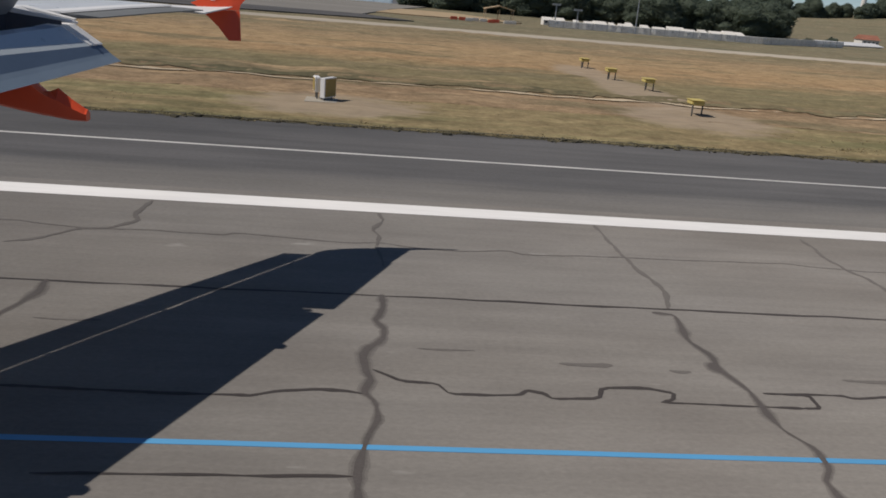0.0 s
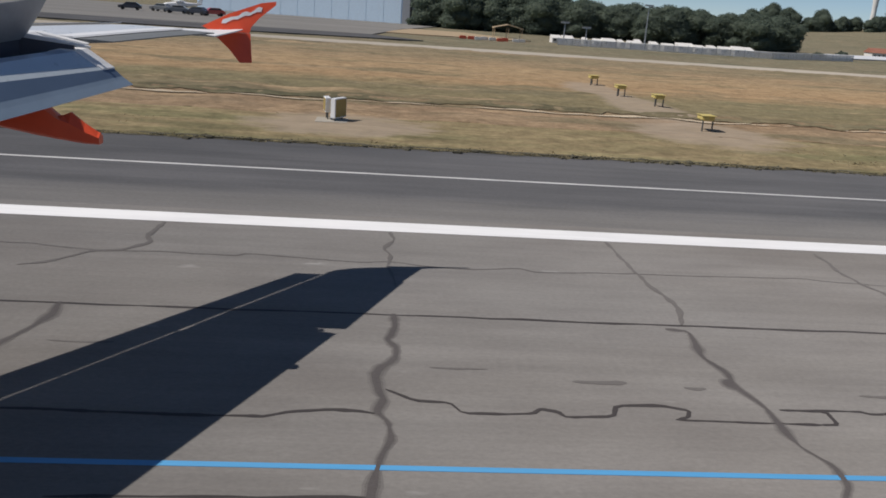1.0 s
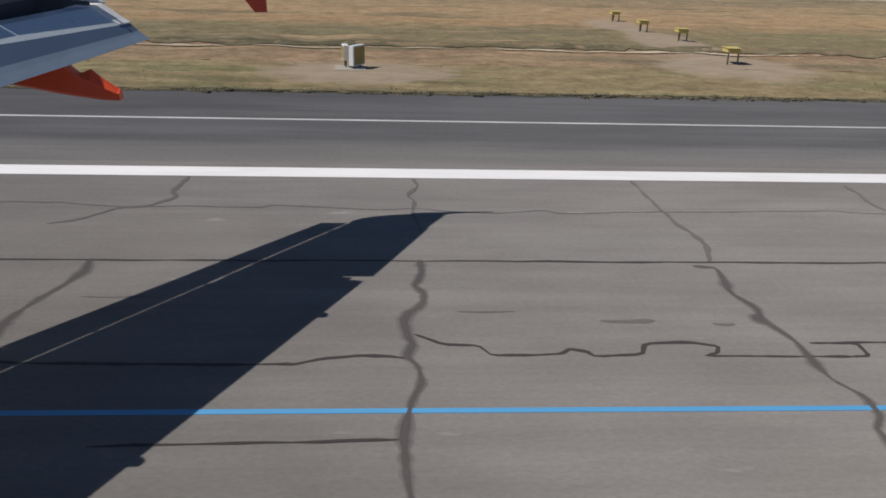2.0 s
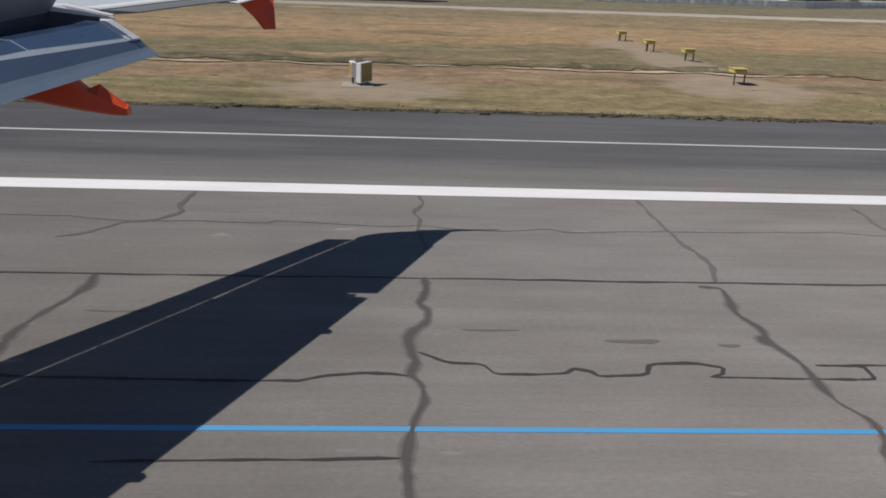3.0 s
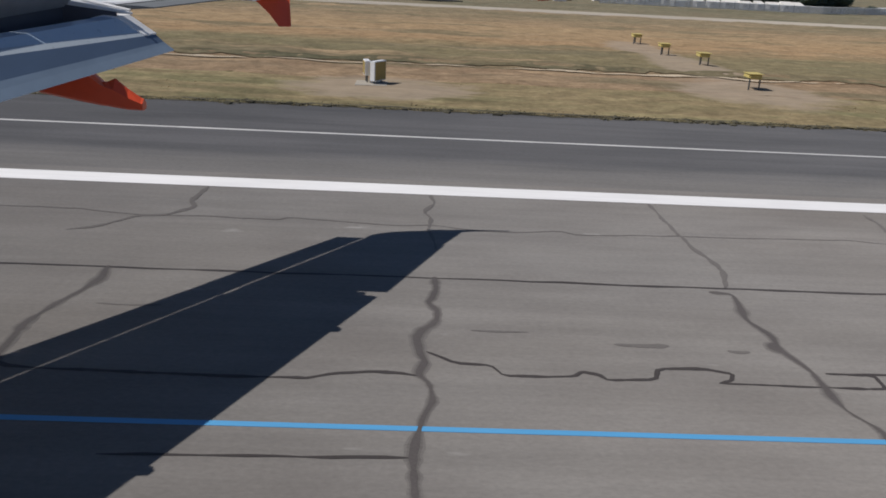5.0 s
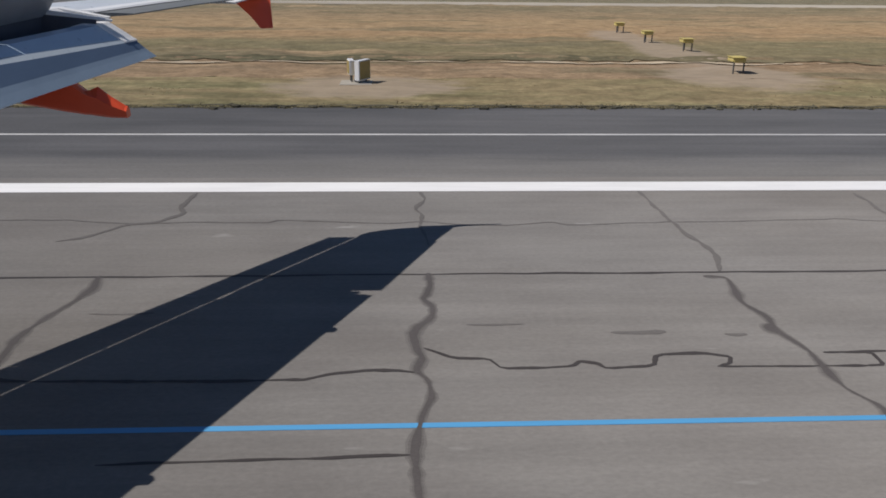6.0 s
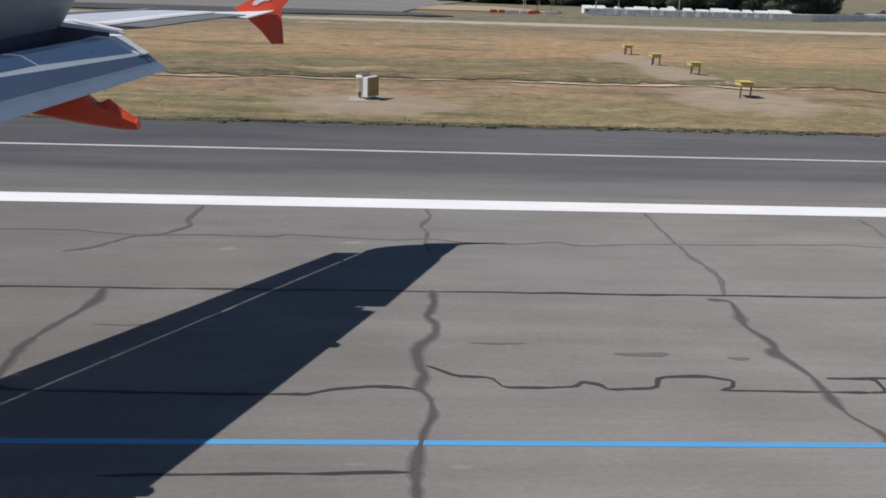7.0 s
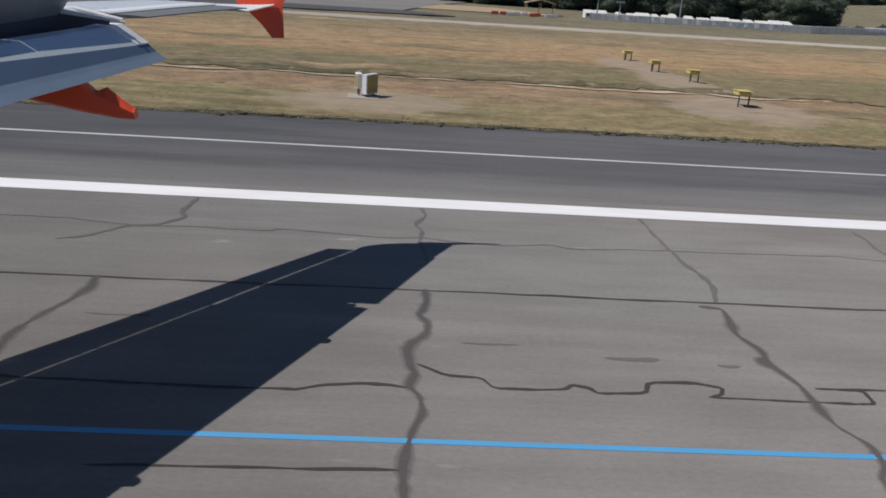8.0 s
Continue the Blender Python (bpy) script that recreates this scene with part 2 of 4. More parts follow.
def finish(name, bm, mats, parent=None, smooth=False):
    if not isinstance(mats, (list, tuple)):
        mats = [mats]
    me = bpy.data.meshes.new(name)
    bm.normal_update()
    bm.to_mesh(me)
    bm.free()
    for m in mats:
        me.materials.append(m)
    if smooth:
        for p in me.polygons:
            p.use_smooth = True
    ob = new(name, me)
    if parent:
        ob.parent = parent
    return ob


def part(name, bm, mats, parent, label="", smooth=False):
    return tagged(finish(name, bm, mats, parent, smooth), label)


def empty(name, at=(0, 0, 0)):
    ob = new(name)
    ob.location = at
    return ob


def box(bm, x0, x1, y0, y1, z0, z1, bevel=0.0, mat=0):
    m = Matrix.LocRotScale(((x0 + x1) / 2, (y0 + y1) / 2, (z0 + z1) / 2), None, (x1 - x0, y1 - y0, z1 - z0))
    vs = bmesh.ops.create_cube(bm, size=1, matrix=m)["verts"]
    fs = {f for v in vs for f in v.link_faces}
    for f in fs:
        f.material_index = mat
    if bevel:
        bmesh.ops.bevel(bm, geom=list({e for v in vs for e in v.link_edges}), offset=bevel, segments=2, affect="EDGES")
    return vs


def tube(bm, a, b, r0, r1=None, n=10, caps=True):
    a, b = Vector(a), Vector(b)
    r1 = r0 if r1 is None else r1
    m = Matrix.Translation((a + b) / 2) @ (b - a).to_track_quat("Z", "Y").to_matrix().to_4x4()
    bmesh.ops.create_cone(bm, cap_ends=caps, segments=n, radius1=r0, radius2=r1, depth=(b - a).length, matrix=m)


def loft(bm, rings, closed=True, caps=True, strips=None):
    """Skin a row of rings of equally many points. strips: a material for each step round the ring."""
    rows = [[bm.verts.new(p) for p in ring] for ring in rings]
    n = len(rows[0])
    for a, b in zip(rows, rows[1:]):
        for i in range(n if closed else n - 1):
            j = (i + 1) % n
            f = bm.faces.new((a[i], a[j], b[j], b[i]))
            if strips:
                f.material_index = strips[i]
    if caps and closed:
        bm.faces.new(rows[0][::-1])
        bm.faces.new(rows[-1])
    bmesh.ops.recalc_face_normals(bm, faces=bm.faces[:])


def slab(bm, corners, z0, z1):
    """A flat plate over the corners (x, y), from z0 up to z1."""
    loft(bm, [[(x, y, z0) for x, y in corners], [(x, y, z1) for x, y in corners]])


# ---- ground, runway and markings ----
X0, X1 = -700.0, 700.0

bm = bmesh.new()
bmesh.ops.create_grid(bm, x_segments=8, y_segments=8, size=4500)
ground = finish("ground", bm, M_FIELD)
ground.location.z = -0.25
tagged(ground, "wide flat dry grass field reaching the horizon", "ground", kind="structure")


def strip_object(name, mat, y0, y1, z, label, category, x0=X0, x1=X1, depth=0.3):
    bm = bmesh.new()
    box(bm, x0, x1, y0, y1, z - depth, z)
    return tagged(finish(name, bm, mat), label, category, kind="structure")


Y_STRIPE, Y_LINE, Y_JOINT, Y_BLUE, Y_GRASS = 18.02, 23.95, 12.56, 7.97, 28.65
DITCH = 42.6
runway = strip_object("road_runway", M_RUNWAY, -24.0, 18.9, 0.0, "weathered grey asphalt runway with tarred cracks", "runway")
shoulder = strip_object("road_shoulder", M_FRAYED, 18.9, 29.45, 0.0, "dark grey asphalt runway shoulder", "shoulder")
strip_object("road_shoulder_far_side", M_SHOULDER, -35.0, -24.0, 0.0, "dark grey asphalt runway shoulder", "shoulder")


def paint_bar(name, mat, x0, x1, y0, y1, parent, label):
    bm = bmesh.new()
    box(bm, x0, x1, y0, y1, 0.0005, 0.005)
    return part(name, bm, mat, parent, label)


paint_bar("edge_stripe", M_WHITE, X0, X1, Y_STRIPE - 0.36, Y_STRIPE + 0.42, runway, "broad white painted edge stripe")
paint_bar("shoulder_line", M_LINE, X0, X1, Y_LINE - 0.09, Y_LINE + 0.09, shoulder, "thin worn white line")
paint_bar("blue_line", M_BLUE, X0, X1, Y_BLUE - 0.05, Y_BLUE + 0.05, runway, "narrow bright blue painted line")
for i in range(2):
    x = -38.0 + 84.0 * i
    mark = paint_bar("shoulder_mark", M_LINE, x - 0.9, x + 1.0, 22.35, 22.5, shoulder, "worn white painted mark in bars")
    paint_bar("mark_bar", M_LINE, x - 0.6, x + 1.2, 21.85, 21.95, mark, "")
    paint_bar("mark_bar", M_LINE, x - 0.6, x + 1.2, 21.55, 21.65, mark, "")
    for a, b in ((x - 0.75, x - 0.6), (x + 1.2, x + 1.35)):
        paint_bar("mark_bar", M_LINE, a, b, 21.6, 21.9, mark, "")
    bm = bmesh.new()
    slab(bm, [(x - 0.5, 21.5), (x - 0.15, 20.7), (x + 0.15, 20.7), (x - 0.1, 21.5)], 0.0005, 0.005)
    part("mark_tail", bm, M_LINE, mark)
    paint_bar("touchdown_bar", M_WHITE, 215.0, 262.0, 7.5 - 23.4 * i, 9.3 - 23.4 * i, runway, "large white touchdown marking")


def ribbon(points, width, wander, seed, step=0.25, z=0.004):
    """A tar band along a way, with an uneven edge and a wandering course."""
    soft = [points[0]]  # ease the corners
    for (ax, ay), (bx, by) in zip(points, points[1:]):
        soft += [(ax * 0.86 + bx * 0.14, ay * 0.86 + by * 0.14), (ax * 0.14 + bx * 0.86, ay * 0.14 + by * 0.86)]
    points = soft + [points[-1]]
    pts = []
    for (ax, ay), (bx, by) in zip(points, points[1:]):
        n = max(1, int(math.hypot(bx - ax, by - ay) / step))
        pts += [(ax + (bx - ax) * k / n, ay + (by - ay) * k / n) for k in range(n)]
    pts.append(points[-1])
    off = [(noise.noise((x * 1.3 + seed * 7.1, y * 1.3, seed)) + 0.35 * noise.noise((x * 3.1, y * 3.1 + seed * 3.3, seed))) * wander for x, y in pts]
    bm = bmesh.new()
    last = None
    for k, (x, y) in enumerate(pts):
        a, b = pts[max(0, k - 1)], pts[min(len(pts) - 1, k + 1)]
        d = Vector((b[0] - a[0], b[1] - a[1])).normalized()
        nx, ny = -d.y, d.x
        taper = min(1.0, 0.35 + 0.4 * min(k, len(pts) - 1 - k))
        w = width * taper * max(0.35, 1 + 0.9 * noise.noise((x * 2.2, y * 2.2, seed + 40)) + 0.5 * noise.noise((x * 7, y * 7, seed))) / 2
        cx, cy = x + nx * off[k], y + ny * off[k]
        pair = [bm.verts.new((cx + nx * s * w, cy + ny * s * w, z)) for s in (1, -1)]
        if last:
            bm.faces.new((last[0], last[1], pair[1], pair[0]))
        last = pair
    bmesh.ops.recalc_face_normals(bm, faces=bm.faces[:])
    for f in bm.faces:
        if f.normal.z < 0:
            f.normal_flip()
    return bm


SEEDS = iter(range(1, 9999))


def seal(points, width=0.1, wander=0.1, mat=None, step=0.25):
    """A tar-sealed crack; the wide ones have paler smears of tar beside them."""
    k = next(SEEDS)
    if width > 0.1:
        width *= 0.62
        part("tar_stain", ribbon(points, width * 2.15, wander, k, step, 0.0012 + 0.00008 * (k % 20)), M_STAIN, runway)
        part("tar_smear", ribbon(points, width * 1.55, wander, k, step, 0.003 + 0.00008 * (k % 20)), M_SMEAR, runway)
        mat = mat or M_CRACK
    return part("crack_seal", ribbon(points, width, wander, k, step, 0.0048 + 0.00008 * (k % 20)), mat or M_SEAL, runway)


def across(x, y0, y1, seed, sway=0.22):
    """The way of a crack across the lane, kinked every metre or so."""
    rnd = random.Random(seed)
    pts, y = [(x, y0)], y0
    while y > y1:
        y -= rnd.uniform(0.25, 0.9)
        pts.append((x + rnd.uniform(-sway, sway), y))
        if rnd.random() < 0.35:
            pts.append((pts[-1][0] + rnd.uniform(-0.35, 0.35), y - 0.03))
    return pts


def jogged(x0, x1, y, jog, seed):
    """A long crack that steps from side to side."""
    rnd = random.Random(seed)
    pts, x, yy = [(x0, y)], x0, y
    while x < x1:
        x += rnd.uniform(0.3, 1.1)
        pts.append((x, yy + rnd.uniform(-0.03, 0.03)))
        if rnd.random() < 0.55:
            yy = y + rnd.choice((-1, 1)) * rnd.uniform(0.2, 1) * jog
            x += rnd.uniform(0.02, 0.3)
            pts.append((x, yy))
    return pts


def shifted(dx, *points):
    return [(x + dx, y) for x, y in points]


# the straight lane joint and the long cracks beside it
seal([(-250, Y_JOINT), (250, Y_JOINT)], 0.06, 0.04, step=0.5)
seal([(-60, 15.5), (-6.4, 15.67), (-5.1, 15.36), (-4.1, 15.45), (-2.5, 15.38), (-2.3, 15.58), (-1.0, 15.4), (-0.1, 15.3), (0.5, 15.42), (1.3, 15.18), (2.1, 15.16), (2.9, 15.37), (3.2, 15.14), (4.5, 15.28), (5.2, 15.36)], 0.045, 0.05, M_SMEAR, step=0.12)
seal([(5.1, 15.3), (6.6, 15.36), (8.5, 15.48), (10.3, 15.2), (40, 15.5)], 0.04, 0.08, M_SMEAR, step=0.2)
seal(jogged(-40, -5.4, 9.2, 0.24, 3) + [(-4.6, 9.1), (-1.2, 9.03), (-0.84, 9.2), (-0.38, 9.28), (-0.04, 9.25), (0.17, 9.19)], 0.06, 0.02, step=0.1)
seal(shifted(0.3, (-0.01, 9.88), (0.35, 9.58), (0.8, 9.55), (0.93, 9.27), (1.45, 9.27), (1.81, 9.32), (1.93, 9.45), (2.14, 9.38), (2.22, 9.24), (2.83, 9.29), (2.94, 9.59), (3.55, 9.64), (3.88, 9.52), (3.8, 9.33), (3.61, 9.25), (4.95, 9.22), (5.5, 9.22)), 0.06, 0.012, step=0.06)
seal(shifted(0.3, (5.5, 9.22), (5.72, 9.24), (5.75, 9.6), (5.12, 9.61)), 0.06, 0.01, step=0.06)
seal(shifted(0.3, (5.12, 9.61), (6.22, 9.64), (6.36, 9.56), (6.91, 9.65)) + jogged(7.8, 45, 9.5, 0.28, 9), 0.06, 0.02, step=0.1)
seal([(-3.0, 7.3), (-1.8, 7.36), (0.12, 7.41)], 0.05, 0.03)
# cracks across the lane, about five metres apart
seal(shifted(-0.25, (0.68, 17.6), (0.78, 17.03), (0.54, 16.3), (0.7, 15.86), (0.63, 15.25)), 0.075, 0.03, M_SMEAR, step=0.08)
seal(shifted(-0.25, (0.63, 15.25), (0.66, 14.7), (0.75, 13.98)), 0.06, 0.05, M_STAIN, step=0.1)
seal(shifted(0.3, (0.12, 12.62), (0.16, 12.1), (0.1, 11.75), (0.02, 11.55), (0.16, 11.25), (0.15, 10.92), (0.08, 10.72), (-0.06, 10.55), (-0.14, 10.3), (-0.1, 9.84), (-0.02, 9.6), (-0.12, 9.25), (0.01, 9.01), (0.05, 8.61), (-0.04, 8.29), (-0.13, 7.83), (-0.19, 7.39), (-0.1, 6.0)), 0.122, 0.03, step=0.07)
seal(shifted(-0.25, (5.45, 17.63), (5.47, 15.96), (5.49, 14.56), (5.67, 13.52), (5.42, 12.6)), 0.095, 0.06, M_SMEAR, step=0.1)
seal(shifted(0.22, (4.6, 12.4), (4.95, 12.32), (4.9, 11.88), (4.79, 11.32), (4.95, 10.73), (4.88, 10.3), (5.04, 9.68), (5.02, 9.29), (5.0, 9.0), (5.02, 8.59), (5.17, 8.22), (5.15, 7.8), (4.93, 7.5), (5.0, 6.0)), 0.112, 0.03, step=0.08)
seal(shifted(0.22, (4.9, 10.5), (4.78, 10.36), (4.92, 10.16)), 0.14, 0.02, step=0.06)
seal([(9.95, 17.4), (9.7, 16.0), (10.0, 14.6), (9.8, 12.6)], 0.095, 0.15, M_SMEAR, step=0.1)
seal([(9.8, 12.6), (10.1, 10.5), (10.0, 6.0)], 0.13, 0.2, step=0.1)
seal([(-4.3, 17.6), (-4.38, 16.5), (-4.18, 16.04), (-4.6, 15.45), (-5.08, 15.35), (-5.6, 14.55), (-6.0, 14.3)], 0.09, 0.05, M_SMEAR, step=0.1)
seal([(-4.7, 12.6), (-4.6, 12.08), (-4.75, 11.56), (-4.9, 11.0), (-5.0, 10.2), (-4.8, 8.6), (-5.0, 6.0)], 0.13, 0.06, step=0.1)
for k in range(-9, 10):
    if k not in (-1, 0, 1, 2):
        seal(across(k * 5.0, 17.5, 5.0, 200 + k, 0.2), 0.13, 0.06)
# rubber scuffs from braking wheels
for x, y, w, h in ((3.2, 10.3, 0.75, 0.1), (1.3, 10.6, 0.8, 0.05), (7.2, 10.1, 0.8, 0.09), (4.5, 10.2, 0.3, 0.05), (-3.9, 11.1, 0.9, 0.06)):
    part("rubber_scuff", ribbon([(x - w / 2, y), (x, y - 0.03), (x + w / 2, y)], h, 0.03, next(SEEDS), 0.06, 0.0042), M_SMEAR, runway)

# ---- grass ----


def turf_z(x, y, rough, ditch):
    z = 0.03 + rough * (noise.noise((x * 0.35, y * 0.35, 2)) + 0.4 * noise.noise((x * 1.1, y * 1.1, 5)))
    if ditch:
        d = y - ditch - 0.6 * noise.noise((x * 0.05, 0, 0))
        z += 0.06 * math.exp(-((d - 1.2) / 0.9) ** 2) - 0.07 * math.exp(-(d / 0.8) ** 2)
    return max(z, -0.2)


def turf(name, mat, x0, x1, y0, y1, nx, ny, rough, label, ditch=None):
    bm = bmesh.new()
    rows = []
    for j in range(ny + 1):
        y = y0 + (y1 - y0) * (j / ny) ** 1.5
        row = []
        for i in range(nx + 1):
            x = x0 + (x1 - x0) * i / nx
            z = turf_z(x, y, rough, ditch)
            yy = y
            if j == 0:
                z = -0.05
                yy += 0.42 * noise.noise((x * 0.7, 3, 1)) + 0.3 * noise.noise((x * 2.2, 8, 1))
            row.append(bm.verts.new((x, yy, z)))
        rows.append(row)
    for a, b in zip(rows, rows[1:]):
        for i in range(nx):
            bm.faces.new((a[i], a[i + 1], b[i + 1], b[i]))
    return tagged(finish(name, bm, mat, smooth=True), label, "grass", kind="structure")


turf("ground_verge", M_EDGE, -60, 90, Y_GRASS, 36.0, 400, 24, 0.05, "short greenish dry grass verge beside the shoulder")
turf("ground_meadow", M_GRASS, -62, 160, 35.9, 99.0, 420, 130, 0.12, "dry straw-coloured mown airfield grass", ditch=DITCH)
strip_object("road_taxiway", M_ROAD, 99.0, 106.5, 0.02, "pale concrete parallel taxiway beyond the grass", "taxiway")
turf("ground_far_meadow", M_FIELD, -200, 320, 106.5, 205.0, 200, 60, 0.1, "dull olive grass strip beyond the taxiway")
bm = bmesh.new()
slab(bm, [(-260, 110.5), (-20, 110.5), (6, 116), (-1, 126.5), (-260, 126.5)], -0.3, 0.2)
tagged(finish("road_apron_edge", bm, M_SHOULDER), "dark asphalt strip in front of the apron", "apron", kind="structure")
bm = bmesh.new()
slab(bm, [(-260, 126.55), (-1, 126.55), (1, 140), (4, 160), (14, 203), (-260, 290)], -0.3, 0.2)
tagged(finish("road_apron", bm, M_APRON), "grey-beige concrete apron in front of the hangar", "apron", kind="structure")


def tufts(name, mat, spots, height, label, seed):
    rnd = random.Random(seed)
    vs, fs = [], []
    for x, y, s in spots:
        for k in range(4):
            a = rnd.uniform(0, math.tau)
            dx, dy = math.cos(a), math.sin(a)
            w = 0.06 * s * rnd.uniform(0.6, 1.4)
            h = height * s * rnd.uniform(0.5, 1.2)
            lean = 0.5 * h * rnd.uniform(-1, 1)
            ox, oy = x + rnd.uniform(-0.1, 0.1) * s, y + rnd.uniform(-0.1, 0.1) * s
            b = len(vs)
            vs += [(ox - dy * w, oy + dx * w, -0.04), (ox + dy * w, oy - dx * w, -0.04), (ox + dx * lean, oy + dy * lean, h)]
            fs.append((b, b + 1, b + 2))
    me = bpy.data.meshes.new(name)
    me.from_pydata(vs, [], fs)
    me.materials.append(mat)
    return tagged(new(name, me), label, "grass", kind="stuff")


rnd = random.Random(4)
edge = []
for i in range(9000):
    x = rnd.uniform(-30, 60)
    if noise.noise((x * 0.55, 4, 4)) + 0.4 * noise.noise((x * 2.5, 4, 9)) > rnd.uniform(-0.45, 0.25):
        edge.append((x, Y_GRASS - 0.05 + abs(rnd.gauss(0, 0.22)) + 0.42 * noise.noise((x * 0.7, 3, 1)) + 0.3 * noise.noise((x * 2.2, 8, 1)), rnd.uniform(0.6, 1.9)))
tufts("edge_grass", M_SCRUB, edge, 0.034, "dark ragged grass tufts growing over the asphalt edge", 5)
blades = []
for i in range(9000):
    x, y = rnd.uniform(-24, 46), Y_GRASS + 0.3 + 7 * rnd.random() ** 1.4
    if noise.noise((x * 0.12, y * 0.45, 7)) + 0.5 * noise.noise((x * 0.5, y * 1.3, 2)) > rnd.uniform(-0.1, 0.5) and not any(((x - a) / c) ** 2 + ((y - b) / d) ** 2 < 1 for a, b, c, d in BARE):
        blades.append((x, y, rnd.uniform(0.8, 1.7)))
tufts("meadow_grass", M_TUFT, blades, 0.035, "pale straw tufts standing in the dry meadow", 8)
# worn wheel tracks and a shallow drain run along the meadow
M_SOIL = speckled("bare_pale_soil", (0.36, 0.27, 0.17), (0.46, 0.35, 0.23), coarse=0.5, fine=8)
M_TRACK = speckled("pale_dusty_track", (0.46, 0.37, 0.26), (0.6, 0.5, 0.37), coarse=0.5, fine=8)
M_RANK = grass_paint("rank_olive_grass", (0.155, 0.132, 0.08), (0.12, 0.11, 0.066), (0.19, 0.155, 0.092))


def patch_run(name, mat, x0, x1, y, width, wander, label, seed, lift=0.03, fray=1.0):
    bm = bmesh.new()
    last = None
    n = max(8, int((x1 - x0) / 0.4))
    for i in range(n + 1):
        x = x0 + (x1 - x0) * i / n
        yy = y + wander * noise.noise((x * 0.05, 0, 0))
        w = width * max(0.3, 0.6 + fray * (1.3 * noise.noise((x * 0.35, seed, 3)) + 0.6 * noise.noise((x * 1.7, seed, 9)))) * min(1, 6 * min(i, n - i) / n + 0.02) / 2
        pair = [bm.verts.new((x, yy + q * w, turf_z(x, yy + q * w, 0.12, DITCH) + lift)) for q in (-1, 1)]
        if last:
            bm.faces.new((last[0], pair[0], pair[1], last[1]))
        last = pair
    return tagged(finish(name, bm, mat, smooth=True), label, "grass", kind="structure")


patch_run("ground_track", M_TRACK, -70, 120, DITCH - 0.9, 0.85, 0.6, "pale dusty wheel track through dry grass", 1, 0.05, 0.55)
patch_run("ground_drain", M_RANK, -70, 120, DITCH + 0.9, 2.4, 0.6, "olive rank grass along a shallow drain", 2, 0.04, 0.9)

# bare dark soil where the turf meets the asphalt
M_HUMUS = speckled("dark_verge_soil", (0.07, 0.064, 0.046), (0.12, 0.108, 0.075), coarse=1.2, fine=12)
for k, w in ((0, 0.3), (1, 0.2)):
    tagged(finish("ground_verge_soil", ribbon([(-58, Y_GRASS - 0.02 + 0.2 * k), (88, Y_GRASS - 0.02 + 0.2 * k)], w, 0.2, 501 + k, 0.2, 0.012 + 0.03 * k), M_HUMUS), "dark soil and dead grass along the asphalt edge", "soil", kind="structure")


def clods(name, mat, count, low, high, label, seed):
    """Lumps of soil and torn turf lying along the asphalt's edge."""
    rnd = random.Random(seed)
    bm = bmesh.new()
    for k in range(count):
        x = rnd.uniform(-30, 60)
        if noise.noise((x * 0.3, seed, 7)) < rnd.uniform(-0.35, 0.35):
            continue
        w = rnd.uniform(low, high)
        y = Y_GRASS - 0.1 + rnd.gauss(0, 0.14) + 0.42 * noise.noise((x * 0.7, 3, 1)) + 0.3 * noise.noise((x * 2.2, 8, 1))
        m = Matrix.LocRotScale((x, y, 0.02), Euler((0, 0, rnd.uniform(0, 6.3))), (w, w * rnd.uniform(0.5, 0.8), w * rnd.uniform(0.3, 0.55)))
        for v in bmesh.ops.create_icosphere(bm, subdivisions=1, radius=1, matrix=m)["verts"]:
            v.co += Vector((noise.noise(v.co * 6), noise.noise(v.co * 6 + Vector((9, 0, 0))), 0)) * w * 0.5
    return tagged(finish(name, bm, mat), label, "soil", kind="stuff")


clods("soil_clods", M_HUMUS, 420, 0.06, 0.22, "dark clods of soil along the asphalt edge", 41)

# ---- exit taxiway ahead, and airfield fittings along the verge ----


def corner(cx, cy, r, a0, a1, n=14):
    return [(cx + r * math.cos(radians(a0 + (a1 - a0) * k / n)), cy + r * math.sin(radians(a0 + (a1 - a0) * k / n))) for k in range(n + 1)]


bm = bmesh.new()
slab(bm, [(-146, 29.2)] + corner(-146, 57, 27.8, -90, 0) + [(-118.2, 71)] + corner(-146, 71, 27.8, 0, 90)[:-1] + [(-146, 98.9), (-38, 98.9)] + corner(-38, 71.1, 27.8, 90, 180)[1:] + corner(-38, 57, 27.8, 180, 270), -0.3, 0.0)
exit_way = tagged(finish("road_exit_taxiway", bm, M_SHOULDER), "cracked dark asphalt exit taxiway with yellow lines", "taxiway", kind="structure")
turf("ground_verge", M_EDGE, -320, -147, Y_GRASS, 36.0, 120, 12, 0.05, "short greenish dry grass verge beside the shoulder")
turf("ground_meadow", M_GRASS, -320, -147, 35.9, 99.0, 120, 60, 0.12, "dry straw-coloured mown airfield grass")


def yellow(points, width=0.3):
    part("yellow_line", ribbon(points, width, 0.0, next(SEEDS), 0.6, 0.006), M_YELLOW, exit_way)


